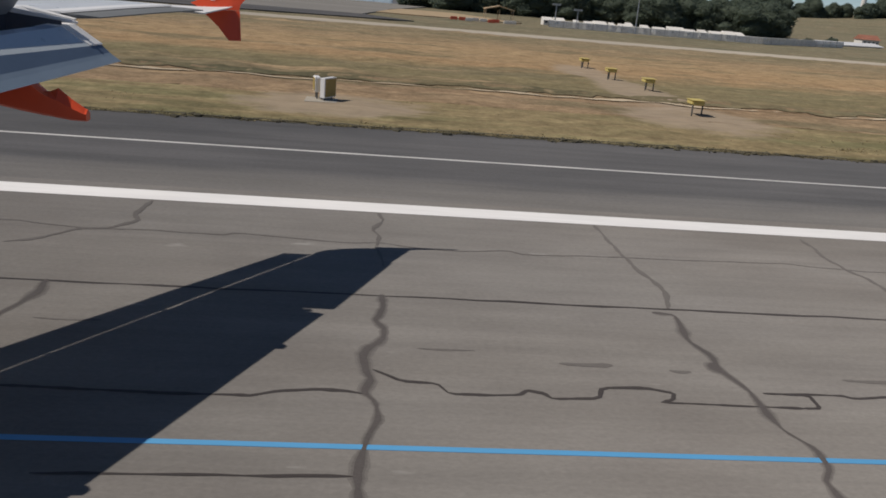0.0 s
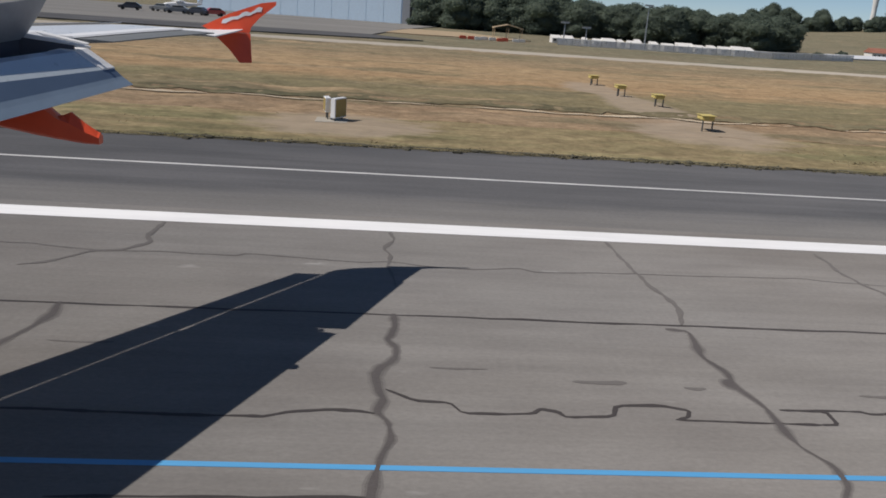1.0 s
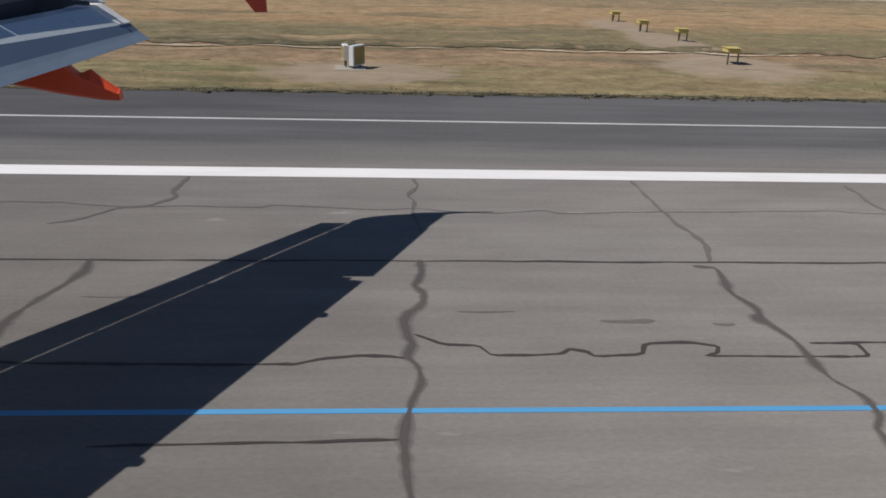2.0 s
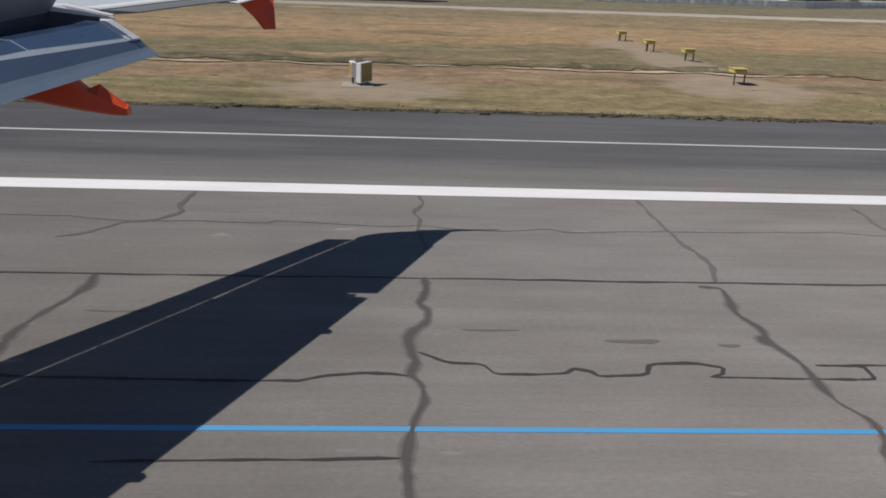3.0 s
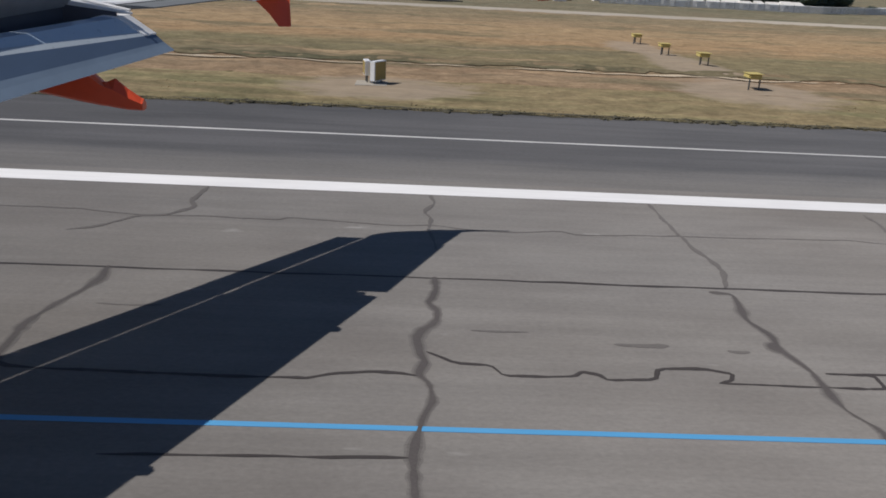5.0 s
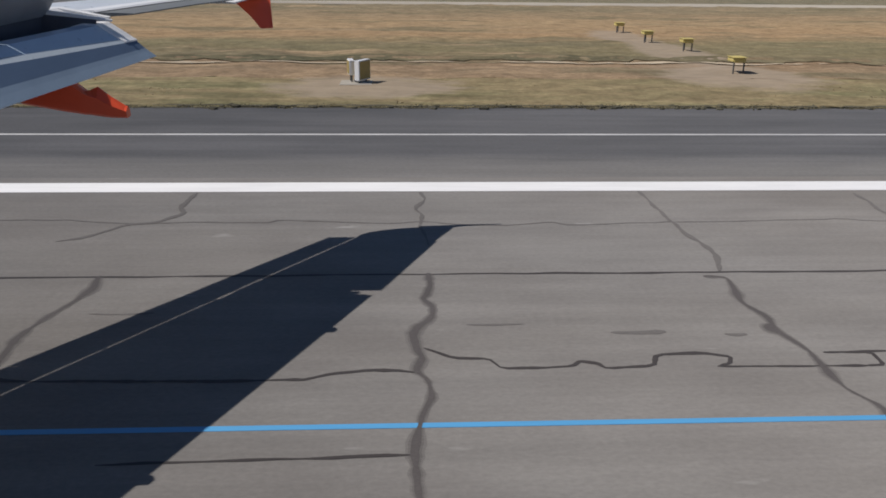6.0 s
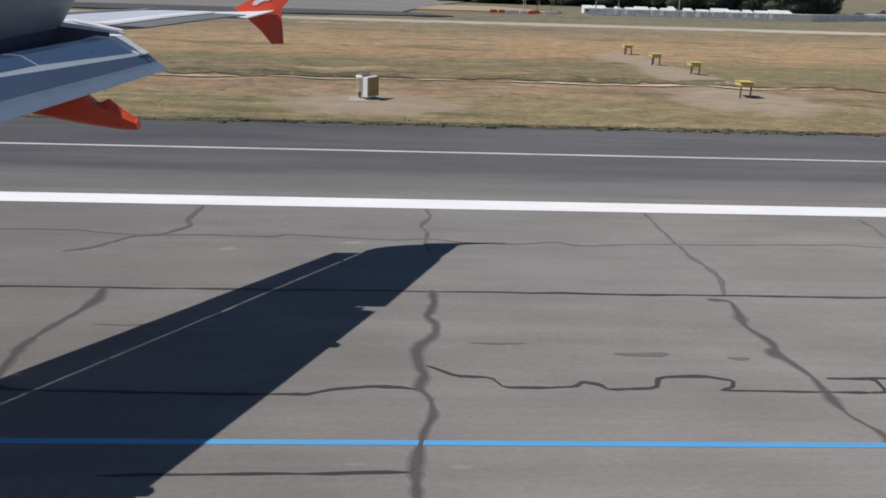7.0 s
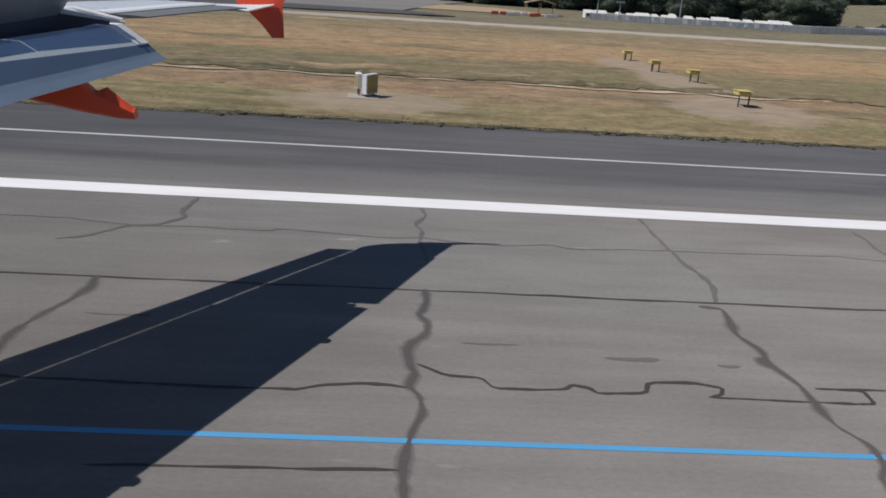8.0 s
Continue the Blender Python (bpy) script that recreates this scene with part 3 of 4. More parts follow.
yellow([(-92, 98), (-92, 32)])
yellow(corner(-52, 57, 40, 180, 262))
yellow(corner(-132, 57, 40, 0, -82))
yellow([(-64.5, 79)] + corner(-38, 57, 26.4, 180, 268), 0.15)
yellow([(-65.1, 79)] + corner(-38, 57, 27.0, 180, 268), 0.15)
yellow([(-119.5, 79)] + corner(-146, 57, 26.4, 0, -88), 0.15)
rnd = random.Random(77)
for k in range(26):
    x, y = rnd.uniform(-116, -68), rnd.uniform(32, 95)
    a = rnd.uniform(0, 3.1)
    pts = [(x, y)]
    for q in range(5):
        a += rnd.uniform(-0.7, 0.7)
        pts.append((pts[-1][0] + 2.2 * math.cos(a), pts[-1][1] + 2.2 * math.sin(a)))
    part("crack_seal", ribbon(pts, 0.09, 0.1, next(SEEDS), 0.4, 0.007), M_SEAL, exit_way)


M_PAD = speckled("pale_concrete_pad", (0.34, 0.31, 0.26), (0.44, 0.4, 0.34), coarse=1.0, fine=10)


def sign_box(x, y, heading):
    """Two boards set in a narrow V on a small pad, yellow on their outer faces."""
    b = tagged(empty("guidance_sign"), "white box-shaped airfield sign with yellow faces on trodden soil", "sign")
    b.matrix_basis = pose(x, y, 0.03, 0, 0, heading) @ Matrix.Scale(0.86, 4)
    for turn, x0, x1, h0, h1 in ((62, 0.0, 1.05, 0.14, 1.06), (100, 0.3, 1.2, 0.36, 1.04)):
        m = pose(0.05 if turn < 90 else -0.12, 0, 0, 0, 0, turn)
        bm = bmesh.new()
        box(bm, x0, x1, -0.13, 0.13, h0, h1, 0.02)
        bm.transform(m)
        part("case", bm, M_LETTER, b)
        for q in (-1, 1):
            bm = bmesh.new()
            box(bm, x0 + 0.05, x1 - 0.05, min(q * 0.132, q * 0.14), max(q * 0.132, q * 0.14), h0 + 0.05, h1 - 0.05)
            bm.transform(m)
            part("face", bm, M_SIGN, b, "dull yellow face")
        for q in (x0 + 0.2, x1 - 0.2):
            bm = bmesh.new()
            tube(bm, (q, 0, -0.05), (q, 0, h0 + 0.02), 0.035, n=8)
            bm.transform(m)
            part("leg", bm, M_POST, b)
    bm = bmesh.new()
    box(bm, -0.75, 0.75, -0.45, 1.2, -0.15, 0.03, 0.02)
    part("pad", bm, M_PAD, b, "pale concrete pad")


def approach_lamp(x, y):
    b = tagged(empty("approach_light", (x, y, 0.0)), "faded yellow approach slope light unit on thin legs", "runway light", "approach slope lights")
    b.scale = (0.86, 0.86, 0.86)
    bm = bmesh.new()
    box(bm, -0.34, 0.34, -0.5, 0.4, 0.6, 0.85, 0.05)
    case = part("case", bm, M_LAMP, b)
    bm = bmesh.new()
    box(bm, -0.38, 0.4, -0.62, 0.42, 0.853, 0.875, 0.005)
    part("visor", bm, M_LAMP, case)
    for px, py in ((-0.27, -0.4), (0.27, -0.4), (0, 0.28)):
        bm = bmesh.new()
        tube(bm, (px, py, -0.1), (px, py, 0.62), 0.045, n=8)
        part("leg", bm, M_POST, b)


M_LAMP = paint("faded_yellow_lamp_paint", (0.62, 0.5, 0.17), 0.6, 0.25)
sign_box(-1.72, 34.1, 0)
sign_box(-128, 66, 0)
for x, y in ((15.3, 38.3), (16.1, 47.8), (15.4, 53.2), (15.5, 60.6)):
    approach_lamp(x, y)

# ---- the aircraft ----
aircraft = tagged(empty("airliner"), "grey airliner with orange wingtip fence, flaps and spoilers out", "aircraft")


def wing_z(y):
    """Height of the wing's plane: dihedral that eases off towards the tip."""
    return 2.75 + 0.105 * y - 0.0059 * max(0.0, y - 10.0) ** 2


def ease(y):
    return 0.79 * 0.0059 * max(0.0, y - 10.0) ** 2


def drop(y, x, dz):
    """A point under the wing's plane by dz, moved so that its shadow stays in line."""
    return (x + 0.79 * dz, y, wing_z(y) - dz)


def lift(y):
    """How far the outer wing bends up above the inner wing's plane."""
    return 0.11 * min(1.0, max(0.0, (14.7 - y) / 3.3))


def up_sun(p, dz):
    """A point raised by dz along the sun's rays, so that its shadow stays in line."""
    return (p[0] - 0.79 * dz, p[1] - 0.06 * dz, p[2] + dz)


def le_x(y):
    return -7.28 + 0.579 * (y - 8.82) + ease(y)


def te_x(y):
    return -3.17 + 0.36 * (y - 11.53)


def ail_x(y):
    return -3.34 + 0.32 * (y - 11.83) + ease(y)


# fixed wing: top skin from the nose to the spoiler hinge, inboard of the aileron
def wing_ring(y, aft, thick):
    nose_x = le_x(y)
    z = wing_z(y)
    c = aft - nose_x
    ring = []
    for u, up in ((0.0, -0.55), (0.02, -0.28), (0.08, -0.12), (0.25, -0.02), (0.5, 0.0), (0.8, -0.02), (1.0, -0.06),
                  (1.0, -0.45), (0.7, -0.8), (0.35, -1.0), (0.1, -0.9), (0.02, -0.72)):
        ring.append((nose_x + u * c - (0.79 * up * thick if u < 0.11 else 0), y, z + up * thick))
    return ring


def hinge_x(y):
    return te_x(y) - 1.33


bm = bmesh.new()
loft(bm, [wing_ring(y, hinge_x(max(y, 4.2)) + (0.02 if y > 4.2 else 1.0), 0.26 + 0.03 * (11.5 - y)) for y in (-0.2, 2, 4.19, 4.21, 6, 8, 9.5, 10.4, 11.36)])
part("wing_box", bm, M_SKIN, aircraft, "light grey wing skin", smooth=False)

bm = bmesh.new()
loft(bm, [[(le_x(y) + 0.1, y, wing_z(y) - 0.06), (hinge_x(y) - 0.5, y, wing_z(y) + 0.13), (hinge_x(y) + 0.1, y, wing_z(y) + 0.145), (x, y, wing_z(y) + 0.03), (x, y, wing_z(y) + 0.005), (hinge_x(y) + 0.1, y, wing_z(y) + 0.09), (hinge_x(y) - 0.5, y, wing_z(y) + 0.02), (le_x(y) + 0.12, y, wing_z(y) - 0.12)]
          for y, x in ((11.34, te_x(11.34) - 0.42), (11.372, te_x(11.37) - 0.43), (11.376, te_x(11.37) - 1.0), (11.526, te_x(11.52) - 1.0), (11.53, te_x(11.53) - 0.58), (11.628, te_x(11.62) - 0.62))])
part("wing_rib_panel", bm, M_LETTER, aircraft, "pale fixed trailing panel")


def tip_x(y):
    """Nose of the rounded outer wing."""
    if y <= 14.24:
        return le_x(y)
    u = (y - 14.24) / 0.62
    return -4.14 + ease(y) + 1.55 * (1 - math.sqrt(max(0.0, 1 - u ** 2)))


bm = bmesh.new()
rings = []
caps = []
for y in (11.625, 12.2, 12.9, 13.5, 14.0, 14.003, 14.25, 14.4, 14.55, 14.68, 14.78, 14.84):
    n0, a0 = tip_x(y), ail_x(y) - (0.5 if y < 14.002 else 0.0)
    t = 0.25 - 0.045 * (y - 11.6)
    z = wing_z(y)
    c = a0 - n0
    sag = 0.0 if y < 14.002 else 0.075 * (14.84 - y) / 0.84
    bend = min(1.0, max(0.0, (14.84 - y) / 0.84))
    (rings if y < 14.002 else caps).append([up_sun((n0 + u * c - (0.79 * (up * t - 0.1) if u < 0.1 else 0), y, z + up * t - 0.1 * (1 - u) - sag * max(0.0, (u - 0.4) / 0.6)), lift(y) + 0.1 * bend * (1 - u)) for u, up in ((0.0, -0.5), (0.03, -0.25), (0.12, -0.08), (0.4, 0.0), (0.75, -0.03), (1.0, -0.1), (1.0, -0.25), (0.6, -0.45), (0.2, -0.8), (0.04, -0.7))])
loft(bm, rings)
part("outer_wing", bm, M_SKIN, aircraft, "light grey outer wing skin")
bm = bmesh.new()
loft(bm, caps)
part("wing_tip", bm, M_LETTER, aircraft, "white rounded wing tip")

bm = bmesh.new()
loft(bm, [[up_sun(p, lift(y)) for p in ((ail_x(y) - 0.72, y, wing_z(y) + 0.0), (ail_x(y) - 0.5, y, wing_z(y) + 0.0), (ail_x(y) - 0.46, y, wing_z(y) - 0.02), (ail_x(y) - 0.72, y, wing_z(y) - 0.03))] for y in (11.63, 13.0, 14.0)])
part("aileron_shroud", bm, M_LETTER, aircraft, "white strip in front of the aileron")
bm = bmesh.new()
rings = []
for y in (11.66, 13.0, 14.0):
    z, x = wing_z(y), ail_x(y)
    rings.append([up_sun(p, lift(y)) for p in ((x - 0.52, y, z - 0.03), (x - 0.25, y, z - 0.03), (x, y, z - 0.04), (x, y, z - 0.055), (x - 0.3, y, z - 0.08), (x - 0.52, y, z - 0.1))])
loft(bm, rings)
part("aileron", bm, M_AILERON, aircraft, "drooped mid-grey aileron")

# slats in front of the nose, with a narrow slot behind them
def slat_nose_x(y):
    return -7.71 + 0.6225 * (y - 9.32) + ease(y)


for y0, y1 in ((1.0, 4.2), (4.204, 6.8), (6.804, 9.3), (9.304, 11.8), (11.782, 14.25)):
    bm = bmesh.new()
    rings = []
    for y in (y0, (y0 + y1) / 2, y1):
        a, b = slat_nose_x(y), le_x(y) - 0.016
        w = b - a
        rings.append([drop(y, a + w * u, d * 0.3 - 0.03 - lift(y) if y0 > 11.5 else d * 0.4 + 0.1 if y0 > 9 else d) for u, d in ((0.0, 0.42), (0.05, 0.33), (0.3, 0.2), (0.65, 0.1), (1.0, 0.06), (1.0, 0.08), (0.6, 0.18), (0.3, 0.33), (0.08, 0.45))])
    loft(bm, rings)
    part("slat", bm, M_SKIN, aircraft, "extended leading edge slat")
    for y in (y0 + 0.45, y1 - 0.45):
        bm = bmesh.new()
        tube(bm, drop(y, le_x(y) - 0.3, 0.2), drop(y, le_x(y) + 0.3, 0.16), 0.03, n=6)
        part("slat_track", bm, M_STEEL, aircraft)

# flap: a curved slab let down behind the wing
FLAP = ((0.0, 0.0), (-0.1, 0.07), (-0.19, 0.138), (-0.32, 0.256), (-0.4, 0.304), (-0.57, 0.41), (-0.75, 0.42), (-0.9, 0.38),
        (-0.9, 0.34), (-0.7, 0.3), (-0.4, 0.14), (-0.2, 0.05), (0.0, -0.006))
# band tone for each step: light and reflections painted along the curve
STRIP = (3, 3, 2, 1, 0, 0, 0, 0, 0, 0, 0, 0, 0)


def flap_ring(y, k=1.0):
    z = 3.5 + 0.104 * (y - 11.53)
    s = (1.0 + 0.055 * (11.5 - y)) * k
    near = min(1.0, max(0.0, (11.5 - y) / 2.7))  # the painted light and dark bands narrow towards the flap's end
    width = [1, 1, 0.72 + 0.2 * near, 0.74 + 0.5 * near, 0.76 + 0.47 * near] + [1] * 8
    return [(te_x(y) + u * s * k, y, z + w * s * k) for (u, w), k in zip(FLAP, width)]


bm = bmesh.new()
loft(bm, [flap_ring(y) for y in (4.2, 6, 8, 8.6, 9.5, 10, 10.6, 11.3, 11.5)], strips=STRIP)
flap = part("flap", bm, [M_FLAP, M_FLAP_LIGHT, M_FLAP_DARK, M_FLAP_LOW], aircraft, "extended light grey flap with sky tint, light and shade painted in bands")
bm = bmesh.new()
loft(bm, [[(x, y, z + 0.016) for x, y, z in flap_ring(v)[3:8]] + [(x, y, z - 0.02) for x, y, z in flap_ring(v)[7:2:-1]] for v in (11.3, 11.4, 11.515)])
part("flap_end_rib", bm, M_LETTER, flap, "pale flap end edge")

# cove floor and thin closing plates, coloured dark for the gap's shade
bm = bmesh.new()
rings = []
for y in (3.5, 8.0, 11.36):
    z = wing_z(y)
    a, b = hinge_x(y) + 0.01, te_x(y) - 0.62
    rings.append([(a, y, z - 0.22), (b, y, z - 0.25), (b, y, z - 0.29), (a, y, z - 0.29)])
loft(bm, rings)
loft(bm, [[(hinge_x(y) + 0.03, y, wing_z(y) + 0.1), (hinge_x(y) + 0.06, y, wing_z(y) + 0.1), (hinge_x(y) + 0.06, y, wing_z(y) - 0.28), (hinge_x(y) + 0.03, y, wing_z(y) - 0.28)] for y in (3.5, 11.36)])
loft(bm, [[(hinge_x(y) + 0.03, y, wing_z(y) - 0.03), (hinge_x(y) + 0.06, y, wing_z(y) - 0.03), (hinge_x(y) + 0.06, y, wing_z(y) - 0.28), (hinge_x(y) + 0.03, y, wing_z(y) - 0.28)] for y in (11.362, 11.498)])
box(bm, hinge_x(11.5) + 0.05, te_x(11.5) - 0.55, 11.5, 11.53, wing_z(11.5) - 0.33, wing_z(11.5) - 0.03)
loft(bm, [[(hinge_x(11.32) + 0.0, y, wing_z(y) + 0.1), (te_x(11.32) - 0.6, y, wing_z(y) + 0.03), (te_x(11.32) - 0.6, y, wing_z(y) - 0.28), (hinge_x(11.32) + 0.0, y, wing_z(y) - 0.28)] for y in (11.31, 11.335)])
part("flap_cove", bm, M_COVE, aircraft, "open cove under the raised spoilers, its shade painted dark")

# spoilers standing up
for y0, y1 in ((4.6, 6.26), (6.275, 7.94), (7.955, 9.87), (9.887, 11.36)):
    bm = bmesh.new()
    rings = []
    for y in (y0, y1):
        x, z = hinge_x(y) + 0.04, wing_z(y) + 0.1
        c, t, ca, sa = 0.56 + 0.06 * (y == 11.36), 0.035, math.cos(radians(54)), math.sin(radians(54))
        rings.append([(x + ca * u - sa * w, y, z + sa * u + ca * w) for u, w in ((0, 0.02), (c * 0.6, t * 0.7), (c, 0.006), (c, -0.006), (c * 0.6, -t), (0, -t - 0.02))])
    loft(bm, rings)
    part("spoiler", bm, M_SPOILER, aircraft, "raised grey spoiler panel")


# flap track fairings with orange tails
def fairing(y):
    dx, dz = te_x(y) - te_x(10.3), 0.104 * (y - 10.3)
    prof = ((-5.9, 3.42, 3.36), (-5.5, 3.52, 3.2), (-5.0, 3.5, 3.12), (-4.42, 3.36, 3.07))
    tail = ((-4.42, 3.36, 3.07), (-4.2, 3.33, 3.03), (-3.97, 3.33, 2.985), (-3.84, 3.31, 2.965), (-3.73, 3.215, 2.945), (-3.66, 3.222, 2.94), (-3.57, 3.262, 2.925), (-3.42, 3.14, 2.905), (-3.27, 3.04, 2.9), (-3.245, 3.03, 2.9))
    for name, rows, mat, label in (("track_fairing_nose", prof, M_SKIN, "pale fairing nose"), ("track_fairing_tail", tail, M_ORANGE, "orange fairing tail")):
        bm = bmesh.new()
        rings = []
        for x, zt, zb in rows:
            w = 0.16 * (1 - 0.5 * max(0, (x + 4.4) / 1.15)) * min(1, (x + 6.05) / 0.6)
            h = (zt - zb) / 2
            cut = 0.25 if x > -3.6 else 0.6 if x > -3.7 else 0.9  # broad bevels run along the tail's end
            section = ((-0.7, -1), (0.7, -1), (1, -0.8), (1, cut), (0.1, 1), (-0.1, 1), (-1, cut), (-1, -0.8))
            ring = [(x + dx, y + w * c, zb + h + dz + h * q) for c, q in section]
            rings.append(ring)
        loft(bm, rings)
        part(name, bm, mat, aircraft, label)


fairing(10.3)
fairing(6.9)

# wingtip fence: an arrow-shaped plate, its upper half leaning out, its lower half leaning in
def fence_y(z):
    return 14.87 + 0.22 * (z - 4.16)


def plate(name, outline, mat, label, parent, off=0.0, t=0.03):
    bm = bmesh.new()
    loft(bm, [[(x, fence_y(z) + off + s, z) for x, z in outline] for s in (-t / 2, t / 2)])
    return part(name, bm, mat, parent, label)


fence = plate("wingtip_fence_top", [(-2.95, 4.17), (-2.5, 4.4), (-1.98, 4.6), (-1.74, 4.64), (-1.74, 4.58), (-2.0, 4.36), (-2.14, 4.2), (-2.16, 4.1), (-2.5, 4.1), (-2.84, 4.12)], M_ORANGE, "orange upper wingtip fence", aircraft)
plate("wingtip_fence_bottom", [(-2.86, 4.115), (-2.5, 4.095), (-2.15, 4.095), (-2.11, 3.62), (-2.31, 3.61), (-2.48, 3.81), (-2.66, 3.97)], M_ORANGE, "orange lower wingtip fence", aircraft)
low = [(-2.63 + 0.065 * k, 4.215 + 0.0245 * k + (0.018, -0.004, 0.01)[k % 3]) for k in range(11)]
high = [(x + 0.02, z + 0.062 + (0.0, 0.022, 0.008, -0.012)[k % 4]) for k, (x, z) in enumerate(low)]
plate("lettering_bar", low + high[::-1], M_LETTER, "white lettering drawn as a plain band", fence, -0.02, 0.004)
# a stretch of fuselage with the window that the camera looks through, and the main gear
FY, FZ, FR = -1.724, 3.95, 1.98
bm = bmesh.new()
cols, rws = 61, 72
grid = {}
for i in range(cols):
    for j in range(rws):
        a = math.tau * j / rws
        grid[i, j] = bm.verts.new((-15.2 + 0.4 * i, FY + FR * math.cos(a), FZ + FR * math.sin(a)))
for i in range(cols - 1):
    for j in range(rws):
        x, a = -15.2 + 0.4 * (i + 0.5), math.tau * (j + 0.5) / rws
        z = FZ + FR * math.sin(a)
        if abs(x) < 0.5 and abs(z - 4.66) < 0.36 and math.cos(a) > 0:
            continue
        bm.faces.new((grid[i, j], grid[i + 1, j], grid[i + 1, (j + 1) % rws], grid[i, (j + 1) % rws]))
hull = part("fuselage", bm, M_LETTER, aircraft, "white fuselage section with a window opening", smooth=True)
sol = hull.modifiers.new("thickness", "SOLIDIFY")
sol.thickness = 0.02


def on_hull(x, degrees, out=0.0):
    a = radians(degrees)
    return (x, FY + (FR + out) * math.cos(a), FZ + (FR + out) * math.sin(a))


def window_ring(grow, out):
    ring = []
    for k in range(48):
        a = math.tau * k / 48
        c, d = math.cos(a), math.sin(a)
        ring.append(on_hull((0.165 + grow) * math.copysign(abs(c) ** 0.75, c), 21.9 + (6.2 + grow * 30) * math.copysign(abs(d) ** 0.75, d), out))
    return ring


def hole_ring(out):
    ring = []
    for k in range(48):
        a = math.tau * k / 48
        c, d = math.cos(a), math.sin(a)
        q = max(abs(c), abs(d))
        ring.append(on_hull(0.4 * c / q, 22.5 + 12.5 * d / q, out))
    return ring


bm = bmesh.new()
loft(bm, [hole_ring(0.0), window_ring(0.03, 0.0), window_ring(0.03, -0.02), hole_ring(-0.02)], caps=False)
panel = part("window_panel", bm, M_LETTER, aircraft, "white skin round a cabin window")
bm = bmesh.new()
loft(bm, [window_ring(0.032, 0.004), window_ring(0.0, 0.004), window_ring(0.0, -0.03), window_ring(0.032, -0.03)], caps=False)
part("window_frame", bm, M_STEEL, panel, "grey window frame")
for y in (2.05, -5.3):
    bm = bmesh.new()
    tube(bm, (-4.6, y, 0.6), (-4.6, y, 3.0), 0.12, n=16)
    gear = part("gear_leg", bm, M_STEEL, aircraft)
    for s in (-0.46, 0.46):
        bm = bmesh.new()
        tube(bm, (-4.6, y + s - 0.2, 0.58), (-4.6, y + s + 0.2, 0.58), 0.58, n=32)
        bmesh.ops.bevel(bm, geom=[e for e in bm.edges if len(e.link_faces) == 2 and e.calc_face_angle() > 1], offset=0.08, segments=3, affect="EDGES")
        part("wheel", bm, M_TYRE, gear)

# ---- far things ----


def hangar():
    h = tagged(empty("hangar", (-18.9, 211.4, 0.2)), "large pale blue metal-clad aircraft hangar", "hangar")
    h.rotation_euler.z = radians(-16)
    h.scale = (0.7, 0.7, 0.75)
    bm = bmesh.new()
    box(bm, -38, 36, 0, 40, -0.2, 19)
    part("wall", bm, M_CLAD, h)
    for k in range(12):
        bm = bmesh.new()
        box(bm, -37.5 + 6.1 * k, -31.45 + 6.1 * k, -0.15, -0.03, 0, 17.5, 0.05)
        part("door_panel", bm, M_CLAD, h)
    bm = bmesh.new()
    box(bm, -38.6, 36.6, -0.6, 40.6, 19.0, 20.2, 0.1)
    part("roof_edge", bm, M_CLAD_GREY, h, "grey roof edge")
    bm = bmesh.new()
    box(bm, 36.05, 38.6, -0.2, 12, -0.2, 18)
    part("stair_tower", bm, M_CLAD_GREY, h, "grey end tower")


hangar()


def leaf_cloud(bm, centre, radii, count, size, rnd):
    """A dark inner mass in a loose shell of leaf sprays that lie every way."""
    core = bmesh.ops.create_icosphere(bm, subdivisions=1, radius=1, matrix=Matrix.LocRotScale(centre, None, [r * 0.72 for r in radii]))
    for v in core["verts"]:
        v.co += (v.co - Vector(centre)) * 0.5 * (noise.noise(v.co * 0.9) - 0.15)
    for k in range(count):
        d = Vector((rnd.gauss(0, 1), rnd.gauss(0, 1), rnd.gauss(0.1, 1))).normalized()
        p = Vector(centre) + Vector((d.x * radii[0], d.y * radii[1], d.z * radii[2])) * rnd.uniform(0.62, 1.15)
        q = Euler((rnd.uniform(0, 6.3), rnd.uniform(0, 6.3), rnd.uniform(0, 6.3))).to_matrix()
        s = size * rnd.uniform(0.5, 1.3)
        vs = [bm.verts.new(p + q @ Vector(v) * s) for v in ((-1, -0.6, 0), (1, -0.5, 0.2), (0.9, 0.6, 0), (-0.8, 0.7, 0.3))]
        bm.faces.new(vs)


def crown_mass(bm, centre, radii, count, size, rnd):
    """One limb's foliage: a lumpy mass, close set with leaf sprays that break its outline."""
    off = Vector((rnd.uniform(0, 50), rnd.uniform(0, 50), 0))

    def swell(d):
        return 1 + 0.2 * noise.noise(d * 1.7 + off) + 0.1 * noise.noise(d * 4.5 + off)

    core = bmesh.ops.create_icosphere(bm, subdivisions=3, radius=1)
    for v in core["verts"]:
        d = v.co.normalized()
        v.co = centre + d * radii * (0.93 * swell(d))
    for k in range(count):
        d = Vector((rnd.gauss(0, 1), rnd.gauss(0, 1), rnd.gauss(0, 1))).normalized()
        p = centre + d * radii * (swell(d) * rnd.uniform(0.92, 1.16))
        q = Euler((rnd.uniform(0, 6.3), rnd.uniform(0, 6.3), rnd.uniform(0, 6.3))).to_matrix()
        w = size * rnd.uniform(0.5, 1.4)
        bm.faces.new([bm.verts.new(p + q @ Vector(v) * w) for v in ((-1, -0.6, 0), (1, -0.5, 0.2), (0.9, 0.6, 0), (-0.8, 0.7, 0.3))])


